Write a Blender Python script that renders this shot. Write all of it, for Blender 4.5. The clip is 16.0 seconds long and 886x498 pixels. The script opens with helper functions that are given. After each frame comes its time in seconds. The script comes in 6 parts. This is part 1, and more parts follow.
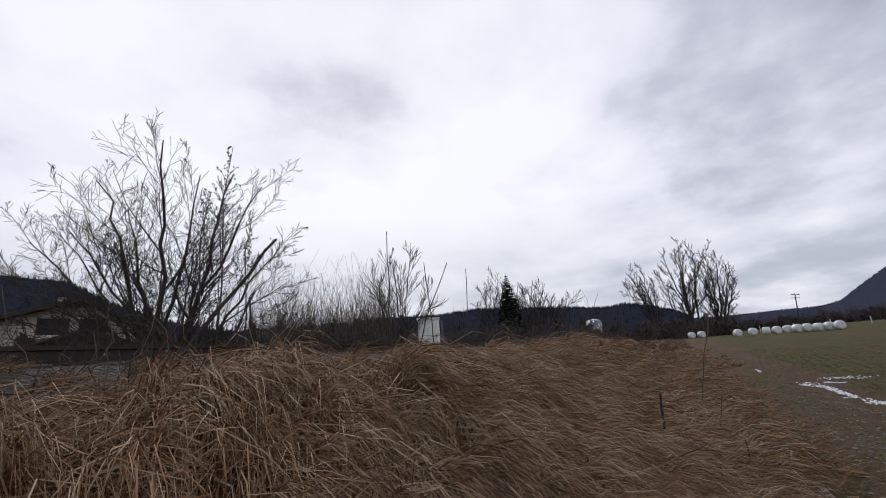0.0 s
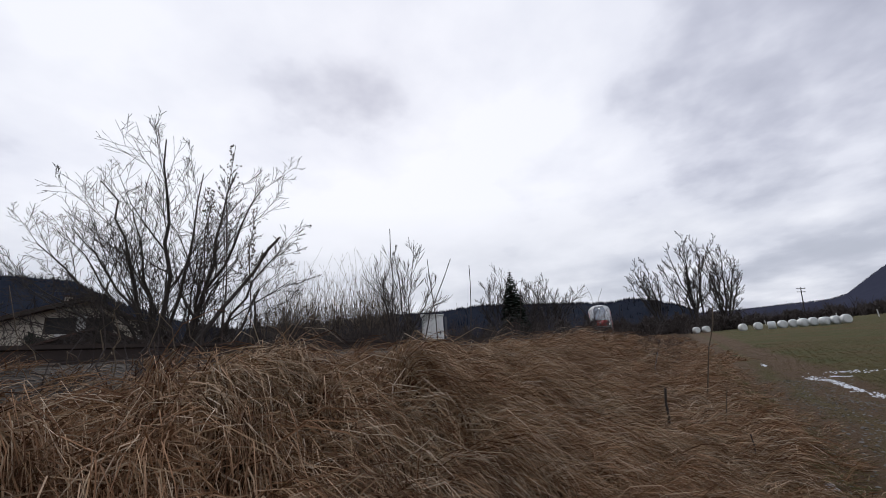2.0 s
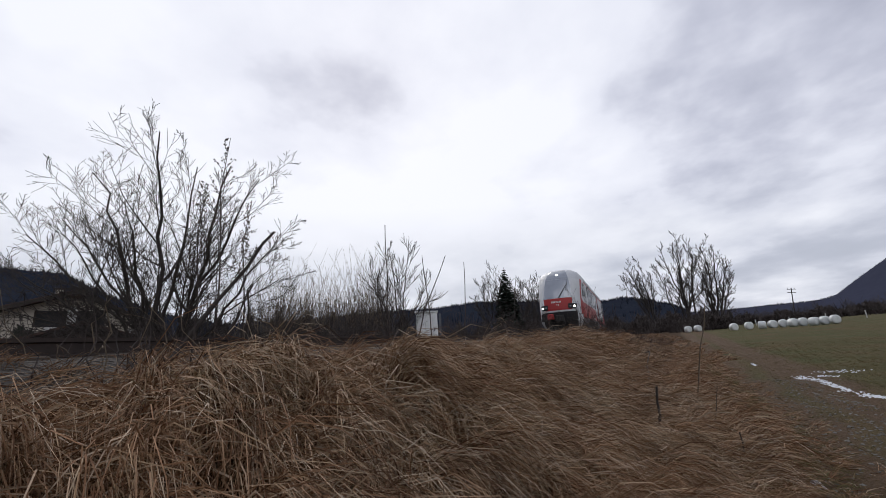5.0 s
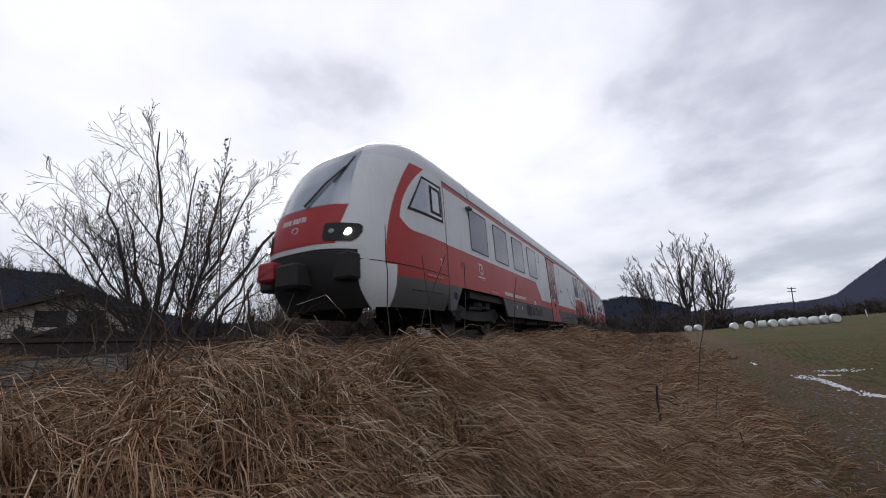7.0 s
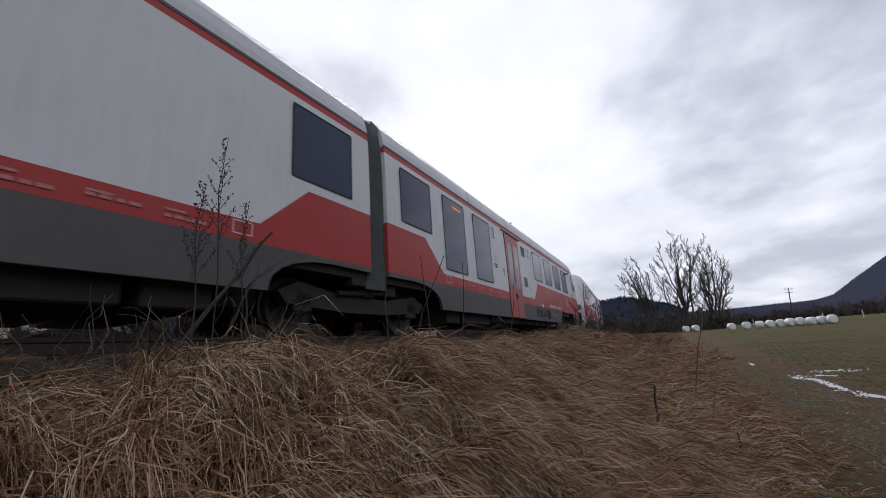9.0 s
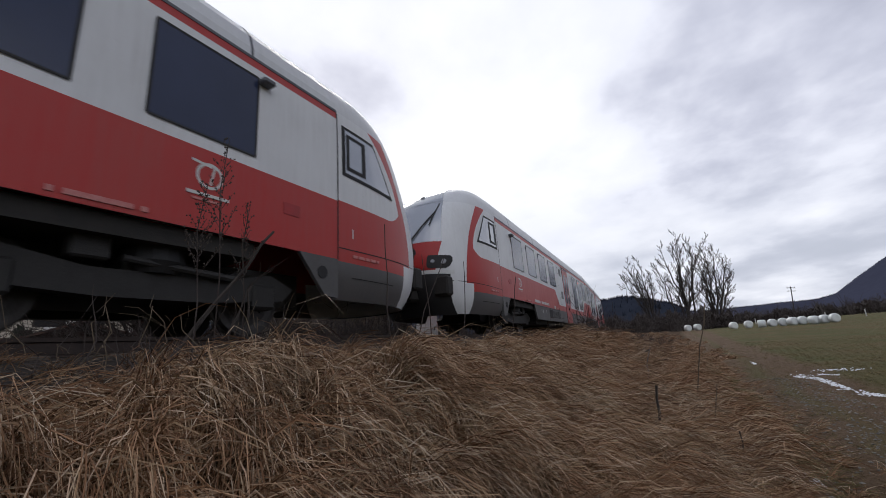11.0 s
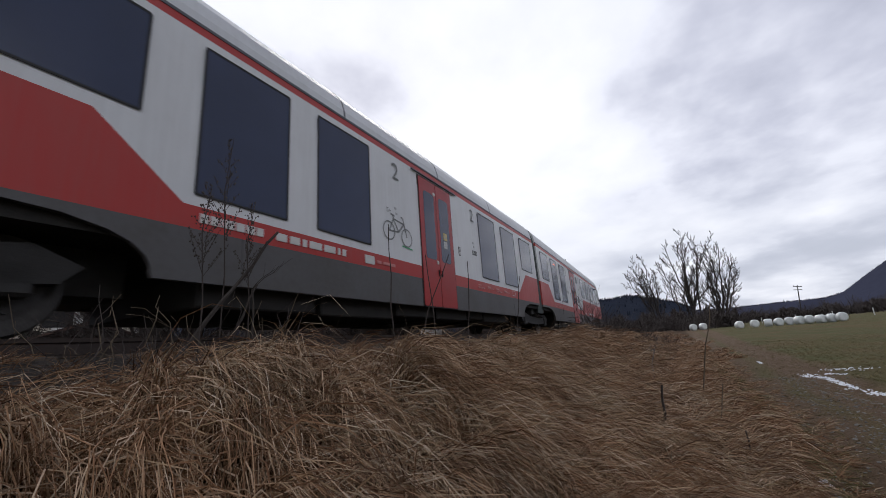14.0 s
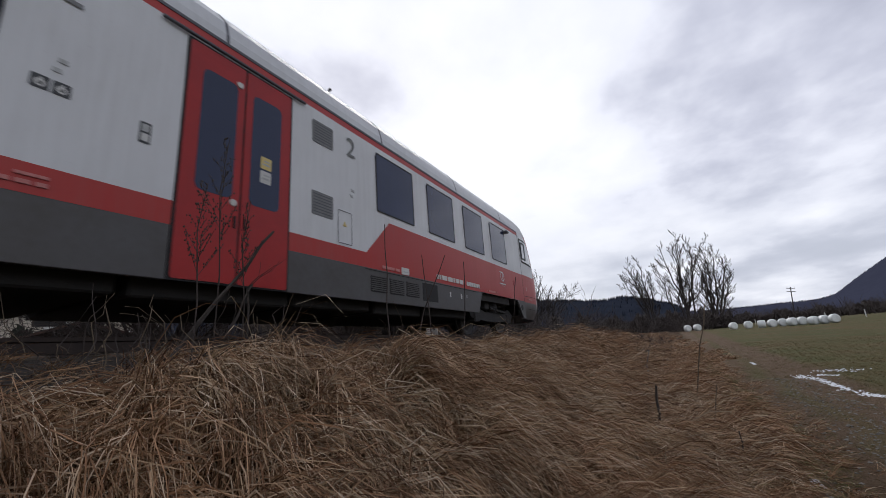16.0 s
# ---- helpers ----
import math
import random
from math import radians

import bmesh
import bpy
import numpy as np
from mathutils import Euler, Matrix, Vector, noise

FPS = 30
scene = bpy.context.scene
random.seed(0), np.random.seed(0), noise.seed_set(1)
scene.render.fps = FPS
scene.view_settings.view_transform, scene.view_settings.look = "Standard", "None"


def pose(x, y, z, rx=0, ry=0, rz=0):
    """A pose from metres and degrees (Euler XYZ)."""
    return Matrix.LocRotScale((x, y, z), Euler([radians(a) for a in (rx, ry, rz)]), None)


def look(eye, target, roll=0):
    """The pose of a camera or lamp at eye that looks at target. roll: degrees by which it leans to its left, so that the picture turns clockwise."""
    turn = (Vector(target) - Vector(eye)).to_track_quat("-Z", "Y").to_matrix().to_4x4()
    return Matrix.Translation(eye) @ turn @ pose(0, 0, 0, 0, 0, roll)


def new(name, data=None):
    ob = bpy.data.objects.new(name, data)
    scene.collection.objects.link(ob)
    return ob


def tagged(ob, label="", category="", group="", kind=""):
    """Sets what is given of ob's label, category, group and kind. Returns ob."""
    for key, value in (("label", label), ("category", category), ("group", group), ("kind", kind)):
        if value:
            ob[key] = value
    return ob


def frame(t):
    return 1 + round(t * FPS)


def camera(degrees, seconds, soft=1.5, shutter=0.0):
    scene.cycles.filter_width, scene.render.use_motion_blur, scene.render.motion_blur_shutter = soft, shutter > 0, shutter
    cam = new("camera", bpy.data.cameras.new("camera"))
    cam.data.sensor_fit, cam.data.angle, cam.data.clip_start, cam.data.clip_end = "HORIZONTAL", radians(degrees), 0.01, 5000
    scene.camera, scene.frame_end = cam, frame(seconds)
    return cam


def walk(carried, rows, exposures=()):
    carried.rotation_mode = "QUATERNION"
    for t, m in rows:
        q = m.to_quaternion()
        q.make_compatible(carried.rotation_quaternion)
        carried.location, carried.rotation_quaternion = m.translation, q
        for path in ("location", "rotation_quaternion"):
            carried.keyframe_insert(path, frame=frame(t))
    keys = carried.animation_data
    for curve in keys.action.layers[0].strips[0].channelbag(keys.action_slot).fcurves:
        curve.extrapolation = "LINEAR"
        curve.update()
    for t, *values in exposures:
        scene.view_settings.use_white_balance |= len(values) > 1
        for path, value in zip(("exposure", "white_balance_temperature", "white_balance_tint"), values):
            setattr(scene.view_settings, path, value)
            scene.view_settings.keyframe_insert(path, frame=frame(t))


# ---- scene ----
# ---- camera ----
EYE = Vector((0.0, 0.0, 1.5))
cam = camera(95.37, 16.0, soft=0.8, shutter=0.12)


def aim(yaw, pitch, roll):
    """Camera pose from its heading (from +x towards +y), tilt and lean, in degrees."""
    a, b = radians(yaw), radians(pitch)
    way = Vector((math.cos(a) * math.cos(b), math.sin(a) * math.cos(b), math.sin(b)))
    return look(EYE, EYE + way, -roll)


walk(cam, [(t, aim(y, p, r)) for t, y, p, r in (
    (0, 28.661, 14.897, 4.024), (0.5, 28.982, 14.248, 3.978), (1, 29.241, 14.308, 4.152), (1.5, 29.206, 14.415, 4.331),
    (2, 29.165, 14.457, 4.375), (2.5, 29.161, 14.307, 4.226), (3, 28.815, 14.233, 4.057), (3.5, 28.625, 14.079, 3.954),
    (4, 28.465, 13.954, 3.864), (6.5, 28.489, 13.958, 3.875), (7, 28.484, 13.915, 3.932), (7.5, 28.427, 13.871, 3.915),
    (8, 28.415, 13.876, 3.925), (8.5, 28.333, 13.965, 3.887), (9, 28.246, 13.935, 3.913), (11.5, 28.483, 13.833, 3.942),
    (12, 28.469, 13.848, 3.863), (12.5, 28.751, 13.77, 3.933), (13, 28.844, 13.878, 4.008), (13.5, 28.937, 13.806, 3.963),
    (14, 28.983, 13.858, 4.064), (14.5, 28.839, 13.783, 3.914), (15, 28.717, 13.811, 3.966), (15.5, 28.562, 13.86, 3.882),
    (16, 28.432, 13.856, 3.9))], [(0, 0.0), (6.3, 0.02), (7.6, 0.15), (16, 0.15)])

# ---- node helpers ----


def tree_of(owner):
    owner.use_nodes = True
    nt = owner.node_tree
    nt.nodes.clear()
    return nt


def nd(nt, kind, **sets):
    n = nt.nodes.new(kind)
    for k, v in sets.items():
        n.inputs[k].default_value = v
    return n


def put(nt, socket, value):
    if hasattr(value, "is_linked") or isinstance(value, bpy.types.NodeSocket):
        nt.links.new(value, socket)
    else:
        socket.default_value = value


def mth(nt, op, a, b=0.0, c=0.0, clamp=False):
    n = nt.nodes.new("ShaderNodeMath")
    n.operation, n.use_clamp = op, clamp
    for i, v in enumerate((a, b, c)):
        put(nt, n.inputs[i], v)
    return n.outputs[0]


def mixc(nt, f, a, b, blend="MIX"):
    n = nt.nodes.new("ShaderNodeMix")
    n.data_type, n.blend_type = "RGBA", blend
    put(nt, n.inputs[0], f)
    for i, v in ((6, a), (7, b)):
        put(nt, n.inputs[i], (*v, 1) if isinstance(v, tuple) and len(v) == 3 else v)
    return n.outputs[2]


def noise_of(nt, vec, scale, detail=4, rough=0.55, stretch=None):
    if stretch:
        m = nt.nodes.new("ShaderNodeMapping")
        m.inputs["Scale"].default_value = stretch
        nt.links.new(vec, m.inputs[0])
        vec = m.outputs[0]
    n = nd(nt, "ShaderNodeTexNoise", Scale=scale, Detail=detail, Roughness=rough)
    nt.links.new(vec, n.inputs["Vector"])
    return n.outputs["Fac"]


def ramp(nt, f, stops):
    n = nt.nodes.new("ShaderNodeValToRGB")
    nt.links.new(f, n.inputs[0])
    e = n.color_ramp.elements
    while len(e) < len(stops):
        e.new(0.5)
    for el, (p, c) in zip(e, stops):
        el.position, el.color = p, (*c, 1) if len(c) == 3 else c
    return n.outputs[0]


def bump(nt, h, strength=0.3, distance=0.02):
    n = nd(nt, "ShaderNodeBump", Strength=strength, Distance=distance)
    nt.links.new(h, n.inputs["Height"])
    return n.outputs[0]


def finish(nt, color, rough=0.8, metal=0.0, normal=None, spec=0.5, coat=0.0, emit=None, emit_power=0.0):
    b = nt.nodes.new("ShaderNodeBsdfPrincipled")
    put(nt, b.inputs["Base Color"], (*color, 1) if isinstance(color, tuple) else color)
    put(nt, b.inputs["Roughness"], rough)
    b.inputs["Metallic"].default_value = metal
    b.inputs["Specular IOR Level"].default_value = spec
    b.inputs["Coat Weight"].default_value = coat
    if emit:
        b.inputs["Emission Color"].default_value, b.inputs["Emission Strength"].default_value = (*emit, 1), emit_power
    if normal is not None:
        nt.links.new(normal, b.inputs["Normal"])
    o = nt.nodes.new("ShaderNodeOutputMaterial")
    nt.links.new(b.outputs[0], o.inputs[0])


def coords(nt, which="Object"):
    return nt.nodes.new("ShaderNodeTexCoord").outputs[which]


def world_pos(nt):
    return nt.nodes.new("ShaderNodeNewGeometry").outputs["Position"]


def mat(name, c1, c2=None, scale=6.0, rough=0.8, metal=0.0, bumpy=0.0, spec=0.5, coat=0.0, fine=None, emit=None, power=0.0):
    """A surface of two tones mixed by coarse and fine grain."""
    m = bpy.data.materials.new(name)
    nt = tree_of(m)
    v = coords(nt)
    c2 = c2 or tuple(x * 0.7 for x in c1)
    n1, n2 = noise_of(nt, v, scale), noise_of(nt, v, fine or scale * 9, 3)
    f = mth(nt, "ADD", mth(nt, "MULTIPLY", n1, 0.65), mth(nt, "MULTIPLY", n2, 0.35))
    f = mth(nt, "MULTIPLY_ADD", mth(nt, "SUBTRACT", f, 0.5), 2.6, 0.5, True)
    finish(nt, mixc(nt, f, c1, c2), rough, metal, bump(nt, n2, bumpy, 0.02) if bumpy else None, spec, coat, emit, power)
    return m


# ---- sky and sun: high overcast, brightest ahead ----
SUN_AZ, SUN_EL = radians(40), radians(38)
w = bpy.data.worlds.new("overcast_sky")
scene.world = w
nt = tree_of(w)
sky = nt.nodes.new("ShaderNodeTexSky")
sky.sky_type, sky.sun_disc, sky.sun_elevation, sky.sun_rotation = "NISHITA", False, SUN_EL, radians(90) - SUN_AZ
dirv = nt.nodes.new("ShaderNodeTexCoord").outputs["Generated"]
sep = nt.nodes.new("ShaderNodeSeparateXYZ")
nt.links.new(dirv, sep.inputs[0])
lift = mth(nt, "ADD", mth(nt, "MAXIMUM", sep.outputs[2], 0.0), 0.22)
flat = nt.nodes.new("ShaderNodeCombineXYZ")
put(nt, flat.inputs[0], mth(nt, "DIVIDE", sep.outputs[0], lift))
put(nt, flat.inputs[1], mth(nt, "DIVIDE", sep.outputs[1], lift))
flat.inputs[2].default_value = 3.7
big = noise_of(nt, flat.outputs[0], 0.8, 2, 0.5)
mid = noise_of(nt, flat.outputs[0], 1.9, 5, 0.52)
# cloud thickness grows away from the sun's side of the sky
side = mth(nt, "ADD", mth(nt, "MULTIPLY", sep.outputs[0], math.cos(SUN_AZ)), mth(nt, "MULTIPLY", sep.outputs[1], math.sin(SUN_AZ)))
thick = mth(nt, "ADD", mth(nt, "MULTIPLY", big, 0.5), mth(nt, "MULTIPLY", mid, 0.75))
thick = mth(nt, "SUBTRACT", thick, mth(nt, "MULTIPLY_ADD", mth(nt, "ABSOLUTE", side), 0.70, -0.27))
cloud = ramp(nt, thick, [(0.30, (0.96, 0.975, 1.05)), (0.45, (0.83, 0.85, 0.95)), (0.56, (0.58, 0.60, 0.71)), (0.70, (0.36, 0.38, 0.48))])
low = mth(nt, "MULTIPLY", mth(nt, "SUBTRACT", 0.34, sep.outputs[2]), 5.0, 0.0, True)
cloud = mixc(nt, mth(nt, "MULTIPLY", low, mth(nt, "MULTIPLY_ADD", mid, 1.6, -0.25, True)), cloud, (0.50, 0.53, 0.62))
dim = mixc(nt, 1.0, sky.outputs[0], (0.08, 0.08, 0.08), "MULTIPLY")
thin = mixc(nt, 0.95, dim, cloud)
bg = nd(nt, "ShaderNodeBackground", Strength=1.0)
nt.links.new(thin, bg.inputs[0])
out = nt.nodes.new("ShaderNodeOutputWorld")
nt.links.new(bg.outputs[0], out.inputs[0])

sun = new("sun", bpy.data.lights.new("sun", "SUN"))
sun.data.energy, sun.data.angle, sun.data.color = 1.1, radians(30), (1.0, 0.96, 0.9)
sun.matrix_world = look((0, 0, 50), (-50 * math.cos(SUN_AZ), -50 * math.sin(SUN_AZ), 50 - 50 * math.tan(SUN_EL)))

# ---- materials ----


def livery(name, ramps, cab=False):
    """Coach paint: light grey above, red band with slanted steps, red cantrail line, grey below; dirt and streaks over it."""
    m = bpy.data.materials.new(name)
    nt = tree_of(m)
    v = coords(nt)
    s = nt.nodes.new("ShaderNodeSeparateXYZ")
    nt.links.new(v, s.inputs[0])
    x, z = s.outputs[0], s.outputs[2]
    top = None
    for at, slope in ramps:
        r = mth(nt, "MULTIPLY_ADD", mth(nt, "SUBTRACT", x, at), slope, 1.96)
        top = r if top is None else mth(nt, "MAXIMUM", top, r)
    top = mth(nt, "MINIMUM", mth(nt, "MAXIMUM", top, 1.30), 1.96)
    red = mth(nt, "LESS_THAN", z, top)
    stripe = mth(nt, "MULTIPLY", mth(nt, "GREATER_THAN", z, 3.36), mth(nt, "LESS_THAN", z, 3.48))
    grey = mth(nt, "LESS_THAN", z, 1.03)
    if cab:
        dz = mth(nt, "SUBTRACT", z, 1.2)
        outer = mth(nt, "MULTIPLY_ADD", mth(nt, "MULTIPLY", dz, dz), 0.165, -2.13)
        dzi = mth(nt, "MAXIMUM", mth(nt, "SUBTRACT", z, 2.0), 0.0)
        inner = mth(nt, "MULTIPLY_ADD", mth(nt, "MULTIPLY", dzi, dzi), 0.42, -1.74)
        dx = mth(nt, "MAXIMUM", mth(nt, "MULTIPLY", mth(nt, "SUBTRACT", -1.3, x), 2.5), 0.0)
        pocket = mth(nt, "MULTIPLY_ADD", mth(nt, "MULTIPLY", dx, dx), 0.18, 1.98)
        wrap = mth(nt, "MAXIMUM", mth(nt, "LESS_THAN", x, inner), mth(nt, "LESS_THAN", z, pocket))
        wrap = mth(nt, "MULTIPLY", wrap, mth(nt, "LESS_THAN", x, 0.0))
        wrap = mth(nt, "MULTIPLY", wrap, mth(nt, "LESS_THAN", z, 3.5))
        red = mth(nt, "MAXIMUM", mth(nt, "MULTIPLY", red, mth(nt, "GREATER_THAN", x, 0.0)), wrap)
        red = mth(nt, "MULTIPLY", red, mth(nt, "GREATER_THAN", x, outer))
        red = mth(nt, "MULTIPLY", red, mth(nt, "GREATER_THAN", z, mth(nt, "MULTIPLY_ADD", mth(nt, "LESS_THAN", x, -1.85), 0.20, 1.03)))
        stripe = mth(nt, "MULTIPLY", stripe, mth(nt, "GREATER_THAN", x, 0.0))
        grey = mth(nt, "MULTIPLY", grey, mth(nt, "GREATER_THAN", x, -1.85))
    red = mth(nt, "MAXIMUM", red, stripe)
    c = mixc(nt, red, (0.69, 0.71, 0.725), (0.42, 0.026, 0.022))
    c = mixc(nt, grey, c, (0.088, 0.088, 0.092))
    c = mixc(nt, mth(nt, "GREATER_THAN", z, 3.5), c, (0.62, 0.64, 0.66))
    dust = noise_of(nt, v, 1.3, 5, 0.6)
    runs = noise_of(nt, v, 3.0, 4, 0.6, (5.0, 5.0, 0.35))
    film = mth(nt, "MULTIPLY", mth(nt, "MULTIPLY", dust, runs), 1.1, 0, True)
    c = mixc(nt, mth(nt, "MULTIPLY", film, 0.45), c, (0.20, 0.18, 0.16))
    speck = noise_of(nt, v, 40, 3, 0.7)
    speck = mth(nt, "MULTIPLY", mth(nt, "SUBTRACT", speck, 0.62), 4.0, 0, True)
    c = mixc(nt, mth(nt, "MULTIPLY", speck, 0.35), c, (0.12, 0.10, 0.085))
    rough = mth(nt, "MULTIPLY_ADD", film, 0.5, 0.28, True)
    finish(nt, c, rough, 0, None, 0.32, 0.04)
    return m


M_END = livery("end_car_paint", [(7.6, -1.0), (16.5, 0.87)], True)
M_MID = livery("middle_car_paint", [(1.35, -0.8), (13.55, 0.8)])
M_SKIRT = mat("skirt_paint", (0.088, 0.087, 0.09), (0.062, 0.057, 0.052), 1.5, 0.5, bumpy=0.05)
M_CHEEK = mat("cheek_paint", (0.64, 0.66, 0.66), (0.52, 0.52, 0.51), 2, 0.4)
M_RED = mat("door_paint", (0.38, 0.022, 0.020), (0.29, 0.02, 0.018), 2, 0.35, spec=0.35, coat=0.04)
M_SEAM = mat("seam_rubber", (0.012, 0.012, 0.013), None, 8, 0.7)
M_GUTTER = mat("gutter_grey", (0.10, 0.105, 0.12), None, 4, 0.5)
M_UNDER = mat("underframe_grime", (0.012, 0.0115, 0.011), (0.024, 0.021, 0.018), 5, 0.8, bumpy=0.2)
M_UNDER2 = mat("bogie_steel", (0.024, 0.023, 0.022), (0.012, 0.011, 0.010), 6, 0.7, bumpy=0.2)
M_WHEEL = mat("wheel_steel", (0.075, 0.072, 0.07), (0.035, 0.031, 0.028), 6, 0.5, 0.6)
M_RAIL = mat("rail_steel", (0.050, 0.034, 0.027), (0.028, 0.020, 0.017), 8, 0.6, 0.3)
M_BELLOWS = mat("bellows_rubber", (0.10, 0.12, 0.12), (0.06, 0.07, 0.07), 3, 0.75)
M_WHITE = mat("decal_white", (0.60, 0.60, 0.58), (0.5, 0.5, 0.48), 10, 0.5)
M_DARKDECAL = mat("decal_dark", (0.05, 0.055, 0.06), None, 10, 0.5)
M_YELLOW = mat("decal_yellow", (0.62, 0.47, 0.10), (0.6, 0.5, 0.25), 20, 0.5)
M_GREEN = mat("decal_green", (0.06, 0.42, 0.18), None, 20, 0.5)
M_FAINT = mat("decal_faint", (0.34, 0.35, 0.35), (0.45, 0.46, 0.46), 25, 0.5)
M_PINK = mat("decal_small_print", (0.50, 0.22, 0.20), (0.42, 0.12, 0.11), 25, 0.5)
M_PANELGREY = mat("vent_grey", (0.20, 0.21, 0.21), (0.15, 0.155, 0.155), 9, 0.6)
M_LAMP = mat("lamp_lens_lit", (0.9, 0.9, 0.9), None, 5, 0.2, emit=(1.0, 0.97, 0.9), power=7.0)
M_LENS = mat("lamp_lens_off", (0.25, 0.26, 0.28), None, 5, 0.15)
M_LED = mat("display_led", (0.3, 0.06, 0.02), None, 5, 0.5, emit=(1.0, 0.16, 0.04), power=0.8)
M_COUPLER = mat("coupler_red", (0.38, 0.02, 0.02), (0.25, 0.02, 0.02), 6, 0.5)


def glass_tint(name, c, spec=0.5, ior=1.5):
    m = bpy.data.materials.new(name)
    nt = tree_of(m)
    v = coords(nt)
    f = noise_of(nt, v, 0.9, 3)
    finish(nt, mixc(nt, f, c, tuple(x * 1.9 for x in c)), mth(nt, "MULTIPLY_ADD", noise_of(nt, v, 2.5, 4), 0.12, 0.02), 0, None, spec)
    nt.nodes["Principled BSDF"].inputs["IOR"].default_value = ior
    return m


M_GLASS = glass_tint("tinted_pane", (0.014, 0.021, 0.048))
M_SHIELD = glass_tint("windscreen", (0.12, 0.14, 0.16), 1.0, 2.3)

# ---- geometry helpers ----


class Geo:
    """Collects vertices and faces for one mesh."""

    def __init__(self):
        self.v, self.f = [], []

    def add(self, vs, fs):
        n = len(self.v)
        self.v += [tuple(p) for p in vs]
        self.f += [tuple(i + n for i in q) for q in fs]
        return self

    def box(self, x0, x1, y0, y1, z0, z1):
        vs = [(x, y, z) for x in (x0, x1) for y in (y0, y1) for z in (z0, z1)]
        return self.add(vs, [(0, 1, 3, 2), (4, 6, 7, 5), (0, 4, 5, 1), (2, 3, 7, 6), (0, 2, 6, 4), (1, 5, 7, 3)])

    def slab(self, poly, y0, y1):
        """A plate with outline poly in x and z, from y0 to y1."""
        n = len(poly)
        vs = [(x, y0, z) for x, z in poly] + [(x, y1, z) for x, z in poly]
        fs = [tuple(range(n)), tuple(range(2 * n - 1, n - 1, -1))] + [(i, i + n, (i + 1) % n + n, (i + 1) % n) for i in range(n)]
        return self.add(vs, fs)

    def tube(self, pts, radii, n=4):
        pts = [Vector(p) for p in pts]
        vs, fs = [], []
        for i, p in enumerate(pts):
            d = (pts[min(i + 1, len(pts) - 1)] - pts[max(i - 1, 0)]).normalized()
            a = d.cross(Vector((0.31, 0.17, 0.93)) if abs(d.z) < 0.9 else Vector((1, 0, 0))).normalized()
            b = d.cross(a)
            vs += [p + (a * math.cos(k * math.tau / n) + b * math.sin(k * math.tau / n)) * radii[i] for k in range(n)]
        for i in range(len(pts) - 1):
            for k in range(n):
                fs.append((i * n + k, i * n + (k + 1) % n, (i + 1) * n + (k + 1) % n, (i + 1) * n + k))
        fs.append(tuple(range(n - 1, -1, -1)))
        fs.append(tuple(range((len(pts) - 1) * n, len(pts) * n)))
        return self.add(vs, fs)

    def ring(self, cx, cz, r, t, y, n=24):
        """A flat ring in the x-z plane at y."""
        vs = [(cx + q * math.cos(k * math.tau / n), y, cz + q * math.sin(k * math.tau / n)) for q in (r - t, r + t) for k in range(n)]
        return self.add(vs, [(k, (k + 1) % n, (k + 1) % n + n, k + n) for k in range(n)])

    def strip(self, x0, z0, x1, z1, t, y):
        """A flat bar in the x-z plane at y."""
        dx, dz = x1 - x0, z1 - z0
        q = t / max(math.hypot(dx, dz), 1e-6)
        return self.add([(x0 - dz * q, y, z0 + dx * q), (x0 + dz * q, y, z0 - dx * q), (x1 + dz * q, y, z1 - dx * q), (x1 - dz * q, y, z1 + dx * q)], [(0, 1, 2, 3)])

    def mesh(self, name, smooth=False, bevel=0.0):
        me = bpy.data.meshes.new(name)
        me.from_pydata(self.v, [], self.f)
        bm = bmesh.new()
        bm.from_mesh(me)
        if bevel:
            bmesh.ops.bevel(bm, geom=bm.edges[:], offset=bevel, segments=1, affect="EDGES", clamp_overlap=True)
        bmesh.ops.recalc_face_normals(bm, faces=bm.faces[:])
        if smooth:
            for f in bm.faces:
                f.smooth = True
        bm.to_mesh(me)
        bm.free()
        return me


def part(name, geo, material, parent=None, label="", smooth=False, bevel=0.0):
    """One mesh object, under a thing or under a part when a parent is given."""
    me = geo if isinstance(geo, bpy.types.Mesh) else geo.mesh(name, smooth, bevel)
    if not me.materials:
        me.materials.append(material)
    ob = new(name, me)
    if parent is not None:
        ob.parent = parent
    return tagged(ob, label)


def empty(name, label, category, group=""):
    ob = new(name)
    ob.empty_display_size = 0.2
    return tagged(ob, label, category, group)


def big_mesh(name, verts, faces, material, smooth=False):
    """A large mesh straight from arrays; all faces have the same number of corners."""
    verts, faces = np.asarray(verts, dtype=np.float32), np.asarray(faces, dtype=np.int32)
    me = bpy.data.meshes.new(name)
    n, k = faces.shape
    me.vertices.add(len(verts))
    me.vertices.foreach_set("co", verts.ravel())
    me.loops.add(n * k)
    me.loops.foreach_set("vertex_index", faces.ravel())
    me.polygons.add(n)
    me.polygons.foreach_set("loop_start", np.arange(0, n * k, k, dtype=np.int32))
    me.polygons.foreach_set("loop_total", np.full(n, k, dtype=np.int32))
    me.update(calc_edges=True)
    if smooth:
        me.polygons.foreach_set("use_smooth", np.ones(n, dtype=bool))
    me.materials.append(material)
    return new(name, me)


